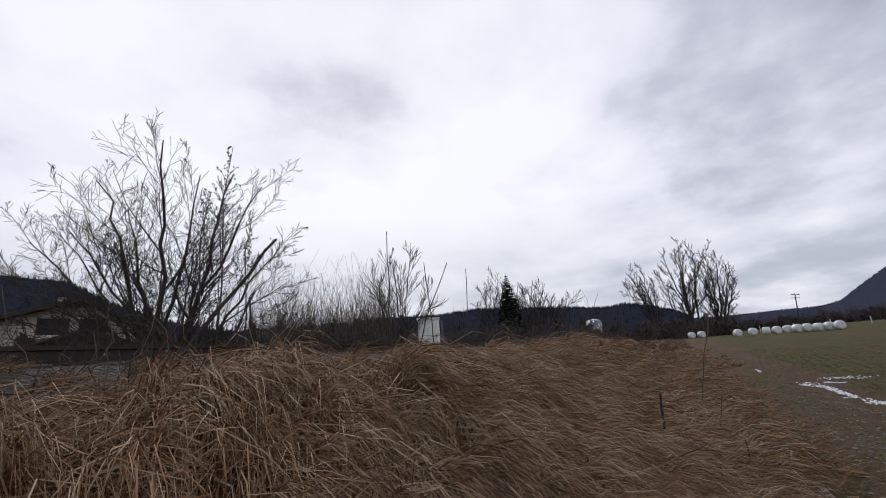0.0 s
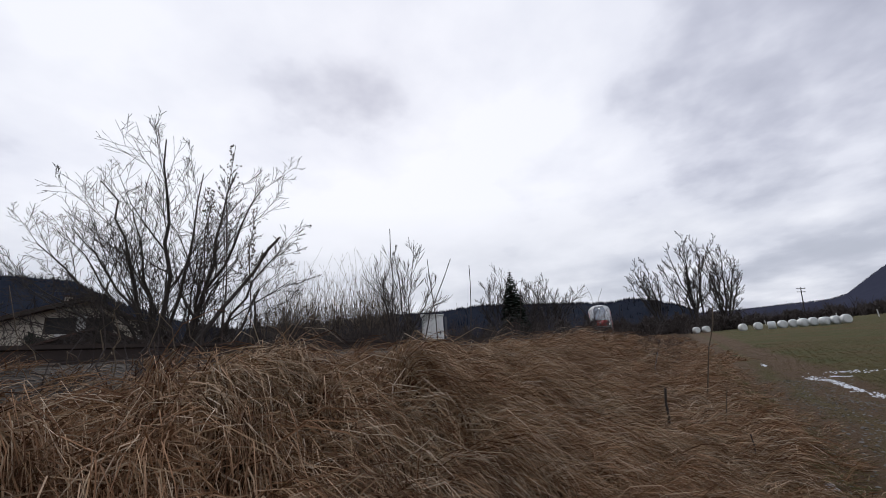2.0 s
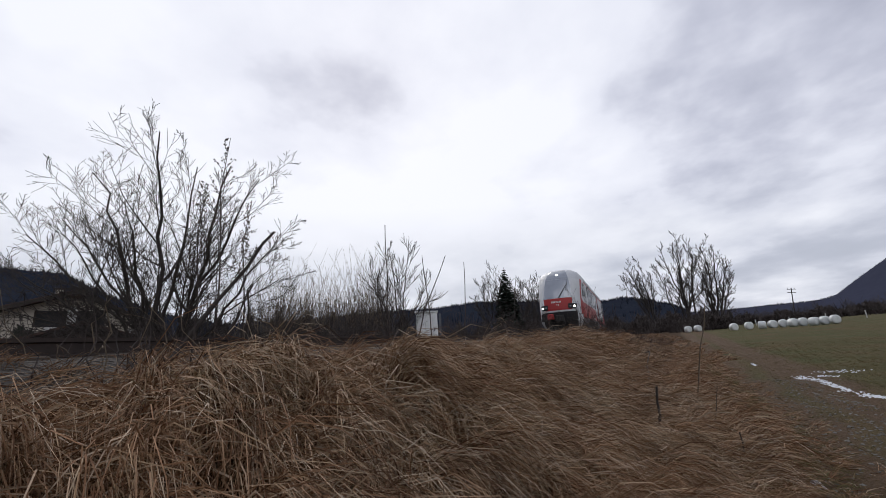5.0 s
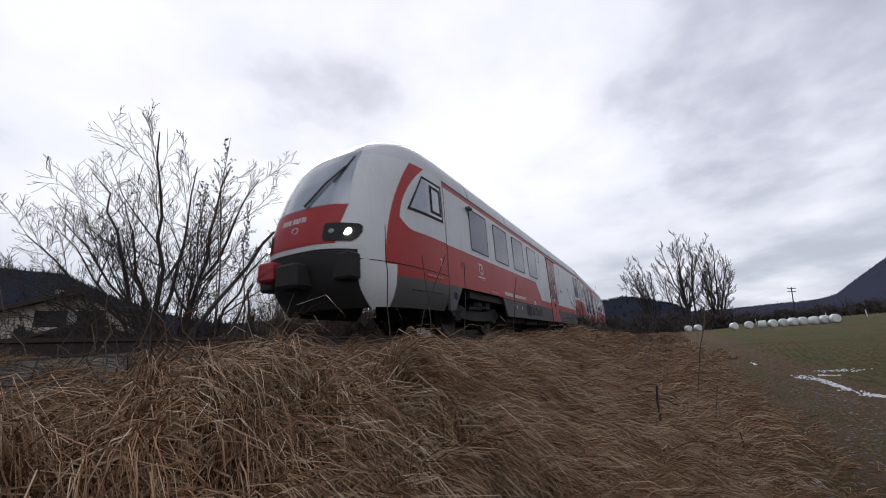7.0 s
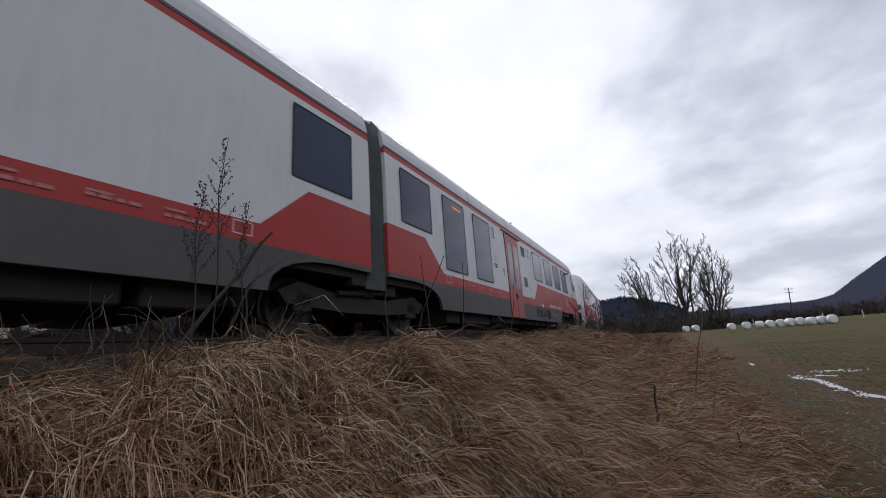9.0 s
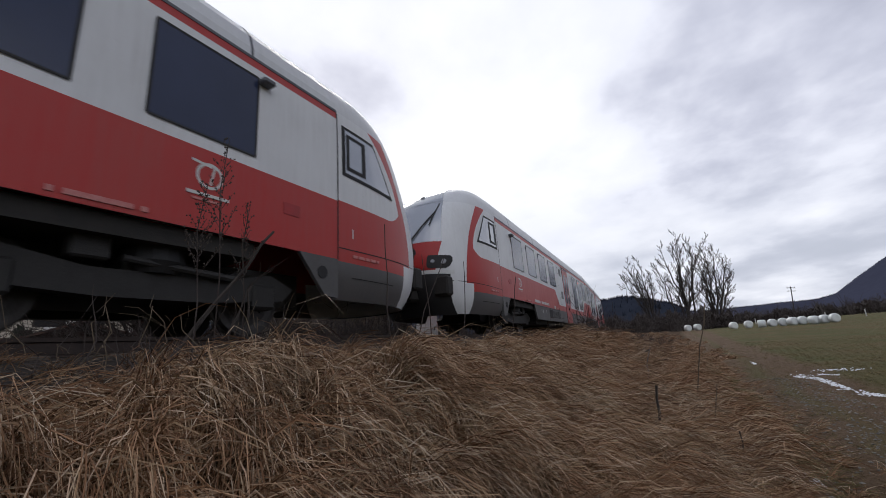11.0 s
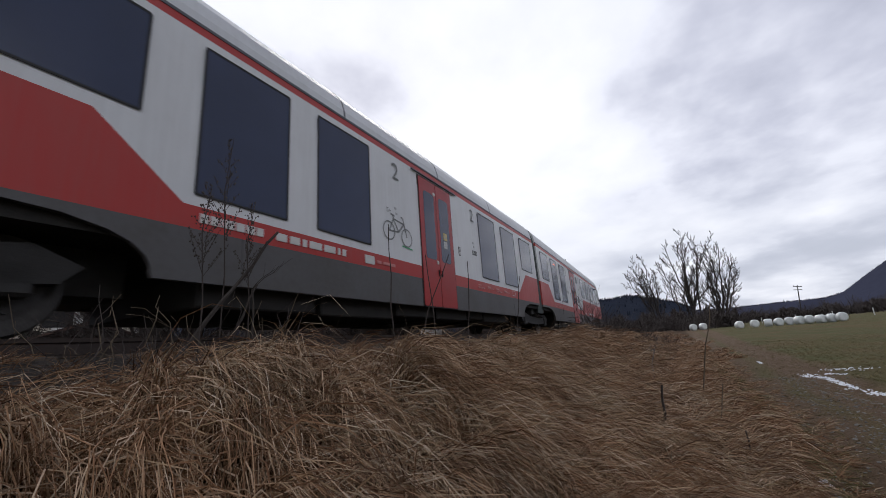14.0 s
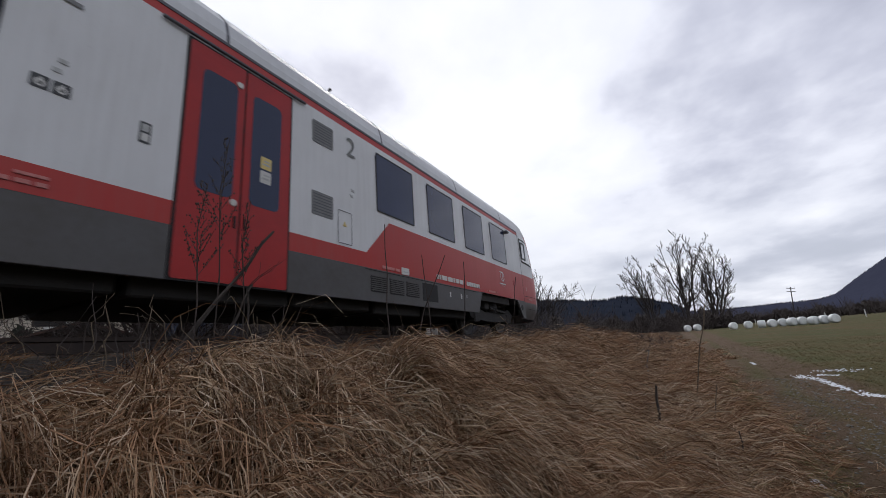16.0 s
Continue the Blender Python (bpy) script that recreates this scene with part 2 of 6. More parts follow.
# ---- the line of the track ----
RAIL, LATERAL = 1.82, 5.52
_L = np.arange(-60, 260, 0.25)
_K = np.where(_L < -3, 0.0, np.where(_L < 25, 0.00169, np.where(_L < 72, 0.0031, 0.0)))
_TH = np.cumsum(_K) * 0.25
_Z = int(60 / 0.25)
_TH -= _TH[_Z]
_TX, _TY = np.cumsum(np.cos(_TH)) * 0.25, np.cumsum(np.sin(_TH)) * 0.25
_TX -= _TX[_Z]
_TY += LATERAL - _TY[_Z]


def track(l, out=0.0):
    """Place on the track at arc length l, out metres towards the path, and the heading there."""
    x, y, th = np.interp(l, _L, _TX), np.interp(l, _L, _TY), np.interp(l, _L, _TH)
    return x + out * np.sin(th), y - out * np.cos(th), th


def wobble(x, y, size, amp, seed):
    """Smooth cheap noise on arrays."""
    rs = np.random.RandomState(seed)
    z = np.zeros_like(x, dtype=float)
    for i in range(5):
        a, p, k = rs.uniform(0, math.tau), rs.uniform(0, math.tau), (0.7 + 0.45 * i) * math.tau / size
        z += np.sin((x * math.cos(a) + y * math.sin(a)) * k + p + 1.3 * np.sin((x * math.sin(a) - y * math.cos(a)) * k * 0.6 + p))
    return z * amp / 2.5


def smooth01(t):
    t = np.clip(t, 0, 1)
    return t * t * (3 - 2 * t)


FOOT = -0.75
BED = ((2.75, 1.20), (2.2, 1.34), (1.5, 1.60), (0.8, 1.645), (0, 1.64), (-0.8, 1.645), (-1.5, 1.62), (-2.2, 1.45), (-2.9, 1.25))


def surface_z(x, y):
    """Ground or stone bed, whichever is higher."""
    d = np.interp(x, _TX, _TY) - y
    bed = np.interp(d, [q[0] for q in reversed(BED)], [q[1] for q in reversed(BED)])
    return np.where(np.abs(d) < 2.7, np.maximum(ground_z(x, y), bed), ground_z(x, y))



def ground_z(x, y):
    """Height of the ground: field and path, bank, track bed, gardens beyond."""
    x, y = np.asarray(x, dtype=float), np.asarray(y, dtype=float)
    yt = np.interp(x, _TX, _TY)
    d = yt - y
    far = np.hypot(x, y)
    field = 0.027 * np.clip(x - 3, 0, 57) + 0.013 * np.clip(x - 60, 0, 400) + 0.012 * np.clip(-y - 6, 0, 200)
    field = field + wobble(x, y, 7, 0.03, 3)
    # wheel ruts of the farm track
    for off in (-1.25, -2.55):
        field = field - 0.07 * np.exp(-((y - off - 0.12 * np.sin(x * 0.5)) / 0.22) ** 2) * (far < 60)
    beyond = 1.25 + 0.008 * np.clip(far - 15, 0, 300) + wobble(x, y, 9, 0.08, 5)
    top = np.maximum(1.27 + 0.15 * smooth01((x - 4) / 8), field)
    b = (y - FOOT) / np.maximum(yt - 2.7 - FOOT, 0.5)
    rise = 0.22 * smooth01(b * 2.0) + 0.78 * smooth01((b - 0.30) / 0.52)
    bank = field + (top - field) * rise
    tuss = (wobble(x, y, 1.4, 0.13, 7) + wobble(x, y, 0.55, 0.07, 8)) * smooth01(b * 4) * smooth01((1.2 - b) * 3) - 0.05 * smooth01((b - 0.7) * 5) * smooth01((x - 3) / 2)
    z = np.where(y < FOOT, field, bank + tuss)
    back = smooth01((-d - 2.4) / 2.2)
    z = np.where(d < -2.4, top * (1 - back) + beyond * back, z)
    return np.where(far > 250, z * np.clip(1 - (far - 250) / 400, 0, 1) + 3.0 * np.clip((far - 250) / 400, 0, 1), z)


# ---- ground sheet ----


def make_ground():
    m = bpy.data.materials.new("meadow_and_earth")
    nt = tree_of(m)
    p = world_pos(nt)
    s = nt.nodes.new("ShaderNodeSeparateXYZ")
    nt.links.new(p, s.inputs[0])
    x, y = s.outputs[0], s.outputs[1]
    n1, n2, n3, n4 = noise_of(nt, p, 0.35, 4), noise_of(nt, p, 2.2, 5, 0.65), noise_of(nt, p, 17, 6, 0.8), noise_of(nt, p, 0.09, 3)
    grass = mixc(nt, n3, (0.036, 0.040, 0.016), (0.125, 0.122, 0.052))
    grass = mixc(nt, mth(nt, "MULTIPLY_ADD", mth(nt, "SUBTRACT", n1, 0.5), 3.0, 0.35, True), grass, mixc(nt, n3, (0.075, 0.052, 0.026), (0.16, 0.115, 0.06)))
    mud = mixc(nt, n3, (0.030, 0.020, 0.012), (0.19, 0.125, 0.076))
    straw = mixc(nt, n3, (0.018, 0.011, 0.007), (0.10, 0.058, 0.030))
    # farm track: two bare wheel lines in trodden turf
    wy = mth(nt, "ADD", y, mth(nt, "MULTIPLY_ADD", n1, 0.9, -0.45))
    ruts = mth(nt, "MAXIMUM", mth(nt, "SUBTRACT", 1.0, mth(nt, "MULTIPLY", mth(nt, "ABSOLUTE", mth(nt, "ADD", wy, 1.25)), 1.9)),
               mth(nt, "SUBTRACT", 1.0, mth(nt, "MULTIPLY", mth(nt, "ABSOLUTE", mth(nt, "ADD", wy, 2.6)), 1.7)))
    ruts = mth(nt, "MULTIPLY", mth(nt, "MAXIMUM", mth(nt, "MULTIPLY_ADD", ruts, 1.4, 0.55), 0.0), mth(nt, "MULTIPLY_ADD", n2, 4.0, -0.7, True), 0, True)
    ruts = mth(nt, "MULTIPLY", ruts, mth(nt, "MULTIPLY_ADD", y, 0.8, 4.0, True))
    c = mixc(nt, ruts, grass, mud)
    bank = mth(nt, "MULTIPLY", mth(nt, "ADD", mth(nt, "ADD", y, 0.95), mth(nt, "MULTIPLY_ADD", n2, 0.8, -0.4)), 2.5, 0, True)
    c = mixc(nt, bank, c, straw)
    wet = mth(nt, "MULTIPLY_ADD", ruts, -0.12, 0.97)
    finish(nt, c, wet, 0, bump(nt, mth(nt, "ADD", n3, n2), 0.9, 0.06), 0.12)
    r = np.concatenate([[0.0], np.geomspace(0.25, 4500, 300)])
    a = np.linspace(0, math.tau, 441)[:-1]
    # denser columns where the bank lies
    a = a - 0.35 * np.sin(a - 0.35)
    R, A = np.meshgrid(r, a, indexing="ij")
    X, Y = R * np.cos(A), R * np.sin(A)
    Zs = ground_z(X, Y)
    n = len(a)
    i, j = np.meshgrid(np.arange(len(r) - 1), np.arange(n), indexing="ij")
    k = (j + 1) % n
    f = np.stack([i * n + j, (i + 1) * n + j, (i + 1) * n + k, i * n + k], -1).reshape(-1, 4)
    ob = big_mesh("ground", np.stack([X, Y, Zs], -1).reshape(-1, 3), f, m, True)
    tagged(ob, "rough meadow, muddy farm track and grassy bank", "ground", kind="structure")


make_ground()

# ---- permanent way ----


def make_track():
    stone = bpy.data.materials.new("track_ballast")
    nt = tree_of(stone)
    p = world_pos(nt)
    vor = nd(nt, "ShaderNodeTexVoronoi", Scale=22.0)
    nt.links.new(p, vor.inputs["Vector"])
    c = mixc(nt, noise_of(nt, p, 1.5), mixc(nt, vor.outputs["Color"], (0.018, 0.014, 0.011), (0.065, 0.052, 0.042)), (0.03, 0.022, 0.016))
    finish(nt, c, 0.9, 0, bump(nt, vor.outputs["Distance"], 1.0, 0.04))
    ls = np.arange(-45, 150, 0.5)
    prof = BED
    vs = []
    for l in ls:
        for o, z in prof:
            x, y, th = track(l, o)
            vs.append((x, y, z + random.uniform(-0.012, 0.012)))
    n = len(prof)
    fs = [(i * n + j, i * n + j + 1, (i + 1) * n + j + 1, (i + 1) * n + j) for i in range(len(ls) - 1) for j in range(n - 1)]
    tagged(big_mesh("track_bed", vs, fs, stone, False), "grey-brown crushed stone bed of a single railway line", "track bed", kind="structure")
    rails = tagged(new("railway_track"), "rusty steel rails on dark wooden sleepers", "railway track", kind="structure")
    sec = [(-0.07, -0.17), (0.07, -0.17), (0.07, -0.155), (0.012, -0.14), (0.012, -0.045), (0.036, -0.035), (0.036, 0.0), (-0.036, 0.0), (-0.036, -0.035), (-0.012, -0.045), (-0.012, -0.14), (-0.07, -0.155)]
    for o in (0.753, -0.753):
        g = Geo()
        lr = np.arange(-45, 150, 1.0)
        for l in lr:
            for q, z in sec:
                x, y, th = track(l, o + q)
                g.v.append((float(x), float(y), RAIL + z))
        k = len(sec)
        g.f = [(i * k + j, i * k + (j + 1) % k, (i + 1) * k + (j + 1) % k, (i + 1) * k + j) for i in range(len(lr) - 1) for j in range(k)]
        part("rail", g, M_RAIL, rails)
    wood = mat("sleeper_wood", (0.055, 0.042, 0.032), (0.10, 0.08, 0.062), 4, 0.9, bumpy=0.4)
    sl = Geo().box(-0.12, 0.12, -1.25, 1.25, -0.32, -0.168).mesh("sleeper", bevel=0.012)
    for l in np.arange(-18, 70, 0.62):
        ob = part("sleeper", sl, wood, rails)
        x, y, th = track(l)
        ob.matrix_basis = pose(x, y, RAIL, 0, 0, math.degrees(th))


make_track()

# ---- railcars ----
HALF = [(1.42, 1.05), (1.425, 1.6), (1.425, 2.2), (1.42, 2.9), (1.412, 3.2), (1.405, 3.36), (1.395, 3.48), (1.375, 3.65), (1.315, 3.86), (1.16, 4.07), (0.87, 4.24), (0.46, 4.35), (0.0, 4.39)]
_WZ = np.array([0.45, 0.6, 0.8] + [q[1] for q in HALF])
_WY = np.array([1.24, 1.33, 1.40] + [q[0] for q in HALF])
_FZ = np.array([0.45, 0.8, 1.2, 1.6, 1.9, 2.25, 2.8, 3.3, 3.6, 3.9, 4.14, 4.30, 4.37, 4.39])
_FU = np.array([-2.65, -2.90, -3.04, -3.08, -3.03, -2.91, -2.66, -2.36, -2.13, -1.82, -1.45, -0.98, -0.46, -0.02])
PW = 3.0


def nose_half(z):
    return float(np.interp(z, _WZ, _WY))


def nose_tip(z):
    return float(np.interp(z, _FZ, _FU))


def nose_u(y, z, off=0.0):
    """Front surface of the nose at height z and side offset y."""
    q = min(abs(y) / max(nose_half(z), 1e-4), 1.0)
    return nose_tip(z) * (1 - q ** PW) ** (1 / PW) - off


def nose_y(u, z, off=0.0):
    q = min(abs(min(u, 0.0) / min(nose_tip(z), -1e-4)), 1.0)
    return nose_half(z) * (1 - q ** PW) ** (1 / PW) + off


def front_patch(bottom, top, half_b, half_t, off, y_shift=0.0, nz=10, ny=12):
    """A sheet that hugs the front of the nose between two heights."""
    g = Geo()
    for i in range(nz + 1):
        z = bottom + (top - bottom) * i / nz
        h = half_b + (half_t - half_b) * i / nz
        for j in range(ny + 1):
            y = y_shift + h * (2 * j / ny - 1)
            g.v.append((nose_u(y, z, off), y, z))
    g.f = [(i * (ny + 1) + j, i * (ny + 1) + j + 1, (i + 1) * (ny + 1) + j + 1, (i + 1) * (ny + 1) + j) for i in range(nz) for j in range(ny)]
    return g


def side_patch(corners, sgn, off, n=8):
    """A sheet that hugs the side of the nose; corners in u and z: front bottom, rear bottom, rear top, front top."""
    g = Geo()
    (a, b, c, d) = corners
    for i in range(n + 1):
        t = i / n
        for j in range(n + 1):
            s = j / n
            u = (a[0] * (1 - s) + b[0] * s) * (1 - t) + (d[0] * (1 - s) + c[0] * s) * t
            z = (a[1] * (1 - s) + b[1] * s) * (1 - t) + (d[1] * (1 - s) + c[1] * s) * t
            g.v.append((u, sgn * nose_y(u, z, off), z))
    g.f = [(i * (n + 1) + j, i * (n + 1) + j + 1, (i + 1) * (n + 1) + j + 1, (i + 1) * (n + 1) + j) for i in range(n) for j in range(n)]
    return g


def rounded(x0, x1, z0, z1, r=0.06):
    p = []
    for cx, cz, a0 in ((x1 - r, z1 - r, 0), (x0 + r, z1 - r, 90), (x0 + r, z0 + r, 180), (x1 - r, z0 + r, 270)):
        p += [(cx + r * math.cos(radians(a0 + k)), cz + r * math.sin(radians(a0 + k))) for k in (0, 45, 90)]
    return p


_TEXT = {}


def letters(txt, x, z, size, sgn, material, parent, name="lettering", label=""):
    """Flat letters on a coach side; size is the height of a figure."""
    if txt not in _TEXT:
        cu = bpy.data.curves.new("lettering", "FONT")
        cu.body, cu.size, cu.align_x = txt, 1.0, "CENTER"
        tmp = new("tmp", cu)
        me = bpy.data.meshes.new_from_object(tmp.evaluated_get(bpy.context.evaluated_depsgraph_get()))
        bpy.data.objects.remove(tmp)
        _TEXT[txt] = me
    me = _TEXT[txt].copy()
    k = size / 0.7
    m = pose(x, sgn * 1.4325, z, 90, 0, 0 if sgn < 0 else 180) @ Matrix.Diagonal((k, k, k, 1))
    me.transform(m)
    me.materials.clear()
    return part(name, me, material, parent, label)


def make_window(car, x0, x1, z0, z1, sgn):
    w = part("window", Geo().slab(rounded(x0, x1, z0, z1, 0.05), sgn * 1.40, sgn * 1.432), M_GLASS, car, "dark tinted window pane")
    rim = Geo()
    for a, b in (((x0, z0), (x1, z0)), ((x1, z0), (x1, z1)), ((x1, z1), (x0, z1)), ((x0, z1), (x0, z0))):
        rim.strip(a[0], a[1], b[0], b[1], 0.014, sgn * 1.4345)
    part("window_rim", rim, M_SEAM, w)
    return w


def make_door(car, x0, sgn):
    """A pair of red plug-door leaves with tall panes, push buttons and notices."""
    x1 = x0 + 1.40
    part("door_seal", Geo().slab([(x0 - 0.02, 0.5), (x1 + 0.02, 0.5), (x1 + 0.02, 3.28), (x0 - 0.02, 3.28)], sgn * 1.39, sgn * 1.429), M_SEAM, car)
    part("door_rail", Geo().box(x0 - 0.25, x1 + 0.30, min(sgn * 1.42, sgn * 1.46), max(sgn * 1.42, sgn * 1.46), 3.30, 3.335), M_GUTTER, car, bevel=0.008)
    xm = (x0 + x1) / 2
    for a, b, low in ((x0 + 0.01, xm - 0.012, True), (xm + 0.012, x1 - 0.01, False)):
        first = low == (sgn < 0)
        leaf = part("door_leaf", Geo().slab(rounded(a, b, 0.52, 3.255, 0.03), sgn * 1.40, sgn * 1.438), M_RED, car, "red sliding door leaf")
        c = (a + b) / 2 + (0.03 if low else -0.03)
        part("pane", Geo().slab(rounded(c - 0.215, c + 0.215, 1.50, 2.98, 0.07), sgn * 1.41, sgn * 1.4405), M_GLASS, leaf)
        part("handle", Geo().box(xm + (-0.075 if low else 0.055), xm + (-0.055 if low else 0.075), min(sgn * 1.43, sgn * 1.46), max(sgn * 1.43, sgn * 1.46), 1.16, 1.30), M_SEAM, leaf)
        if first:
            for z in (1.46, 3.0):
                part("push_button", Geo().tube([(xm - 0.09 * (1 if low else -1), sgn * 1.43, z), (xm - 0.09 * (1 if low else -1), sgn * 1.452, z)], [0.045, 0.04], 12), M_WHITE, leaf)
        else:
            for z, m in ((2.02, M_YELLOW), (1.83, M_WHITE)):
                part("notice", Geo().slab(rounded(c - 0.08, c + 0.075, z, z + 0.165, 0.01), sgn * 1.435, sgn * 1.443), m, leaf, "small printed notice")
                part("notice_line", Geo().box(c - 0.055, c + 0.05, min(sgn * 1.44, sgn * 1.4445), max(sgn * 1.44, sgn * 1.4445), z + 0.05, z + 0.075), M_FAINT, leaf)
                part("notice_line", Geo().box(c - 0.055, c + 0.03, min(sgn * 1.44, sgn * 1.4445), max(sgn * 1.44, sgn * 1.4445), z + 0.10, z + 0.12), M_FAINT, leaf)


def bars(car, x, z, sgn, widths, h, material, gap=0.03, name="small_print"):
    """Unreadable print: a row of short bars."""
    g = Geo()
    for wd in widths:
        g.box(x, x + wd, min(sgn * 1.42, sgn * 1.4335), max(sgn * 1.42, sgn * 1.4335), z, z + h)
        x += wd + gap
    return tagged(part(name, g, material, car), kind="stuff")


def pictograms(car, x, sgn, wheelchair=True):
    """Class figure with faint symbols under it and two small square signs."""
    letters("2", x, 2.86, 0.34, sgn, M_PANELGREY, car, "class_figure", "dark grey class figure")
    for k in range(2):
        bars(car, x - 0.07 + 0.03 * (k % 2), 2.25 - 0.1 * k, sgn, (0.06,), 0.04, M_FAINT, 0.05, "faint_symbol")
    if wheelchair:
        for dx in (-0.12, 0.02):
            part("square_sign", Geo().slab(rounded(x + dx, x + dx + 0.12, 1.95, 2.07, 0.01), sgn * 1.41, sgn * 1.4315), M_DARKDECAL, car)
            g = Geo().ring(x + dx + 0.06, 2.0, 0.028, 0.008, sgn * 1.4335, 12).strip(x + dx + 0.05, 2.05, x + dx + 0.085, 1.985, 0.008, sgn * 1.4335)
            part("square_sign_mark", g, M_WHITE, car)


def stop_sign(car, x, sgn):
    part("button_sign", Geo().slab(rounded(x - 0.05, x + 0.05, 1.80, 2.02, 0.01), sgn * 1.41, sgn * 1.4315), M_DARKDECAL, car)
    part("button_sign_face", Geo().slab(rounded(x - 0.035, x + 0.035, 1.82, 1.90, 0.008), sgn * 1.42, sgn * 1.4335), M_WHITE, car)
    part("button_sign_face", Geo().slab(rounded(x - 0.035, x + 0.035, 1.92, 2.0, 0.008), sgn * 1.42, sgn * 1.4335), M_FAINT, car)


def make_bike(car, x, sgn):
    """Bicycle symbol."""
    y = sgn * 1.4325
    q = 1 if sgn < 0 else -1
    k = 0.82
    z0 = 1.80
    g = Geo().ring(x - 0.34 * q * k, z0, 0.205 * k, 0.013, y, 28).ring(x + 0.34 * q * k, z0 - 0.04, 0.205 * k, 0.013, y, 28)
    for a, b, c, d in ((-0.34, 0.0, -0.17, 0.30), (-0.17, 0.30, 0.02, 0.03), (0.02, 0.03, -0.34, 0.0), (-0.17, 0.30, 0.24, 0.26), (0.24, 0.26, 0.02, 0.03),
                       (0.34, -0.04, 0.20, 0.40), (0.20, 0.40, 0.12, 0.41), (-0.14, 0.28, -0.20, 0.39), (-0.27, 0.40, -0.12, 0.38)):
        g.strip(x + a * q * k, z0 + b * k, x + c * q * k, z0 + d * k, 0.016, y)
    part("bicycle_symbol", g, M_PANELGREY, car, "grey bicycle symbol")
    part("bicycle_symbol_ground", Geo().strip(x + 0.12 * q, 1.58, x + 0.46 * q, 1.565, 0.012, y), M_GREEN, car)
    letters("5+", x - 0.27 * q, 2.14, 0.09, sgn, M_DARKDECAL, car)


def make_skirt(car, x0, x1, l0, l1, length):
    """Grey lower panels on both sides; l0, l1: how far the lower edge stands back from the ends."""
    for s in (-1, 1):
        g = Geo().slab([(x0 + l0, 0.5), (x1 - l1, 0.5), (x1, 1.052), (x0, 1.052)], s * 1.36, s * 1.4215)
        part("skirt_panel", g, M_SKIRT, car, bevel=0.006)


def arch_panel(car, x0, x1, at_end):
    """Lower panel beside the joint, cut by the round wheel arch."""
    for s in (-1, 1):
        sign = -1 if at_end else 1
        edge = x1 if at_end else x0
        rear = x0 if at_end else x1
        pts = [(edge, 1.052), (edge, 0.97)]
        pts += [(edge + sign * (0.9 + 1.05 * math.sin(radians(k))), 0.5 + 0.48 * math.cos(radians(k)) ** 0.8) for k in (0, 20, 40, 55, 70, 80, 88)]
        pts += [(edge + sign * 1.96, 0.5), (rear, 0.5), (rear, 1.052)]
        part("skirt_panel", Geo().slab(pts, s * 1.36, s * 1.4215), M_SKIRT, car)


def make_wheelset():
    g = Geo()
    for s in (-1, 1):
        prof = [(0.0, 0.10), (0.10, 0.10), (0.10, 0.06), (0.30, 0.055), (0.36, 0.075), (0.42, 0.075), (0.425, -0.02), (0.45, -0.03), (0.45, -0.06), (0.36, -0.06), (0.30, -0.03), (0.12, -0.04), (0.12, -0.1), (0.0, -0.1)]
        n = 32
        vs = [(r * math.cos(k * math.tau / n), s * (0.755 + o), r * math.sin(k * math.tau / n)) for r, o in prof for k in range(n)]
        fs = [(i * n + k, i * n + (k + 1) % n, (i + 1) * n + (k + 1) % n, (i + 1) * n + k) for i in range(len(prof) - 1) for k in range(n)]
        g.add(vs, fs)
        for k in range(6):
            a = k * math.tau / 6
            g.tube([(0.22 * math.cos(a), s * 0.80, 0.22 * math.sin(a)), (0.22 * math.cos(a), s * 0.83, 0.22 * math.sin(a))], [0.035, 0.03], 8)
    g.tube([(0, -0.7, 0), (0, 0.7, 0)], [0.08, 0.08], 12)
    return g.mesh("wheelset")


WHEELSET = make_wheelset()
WHEELS = []


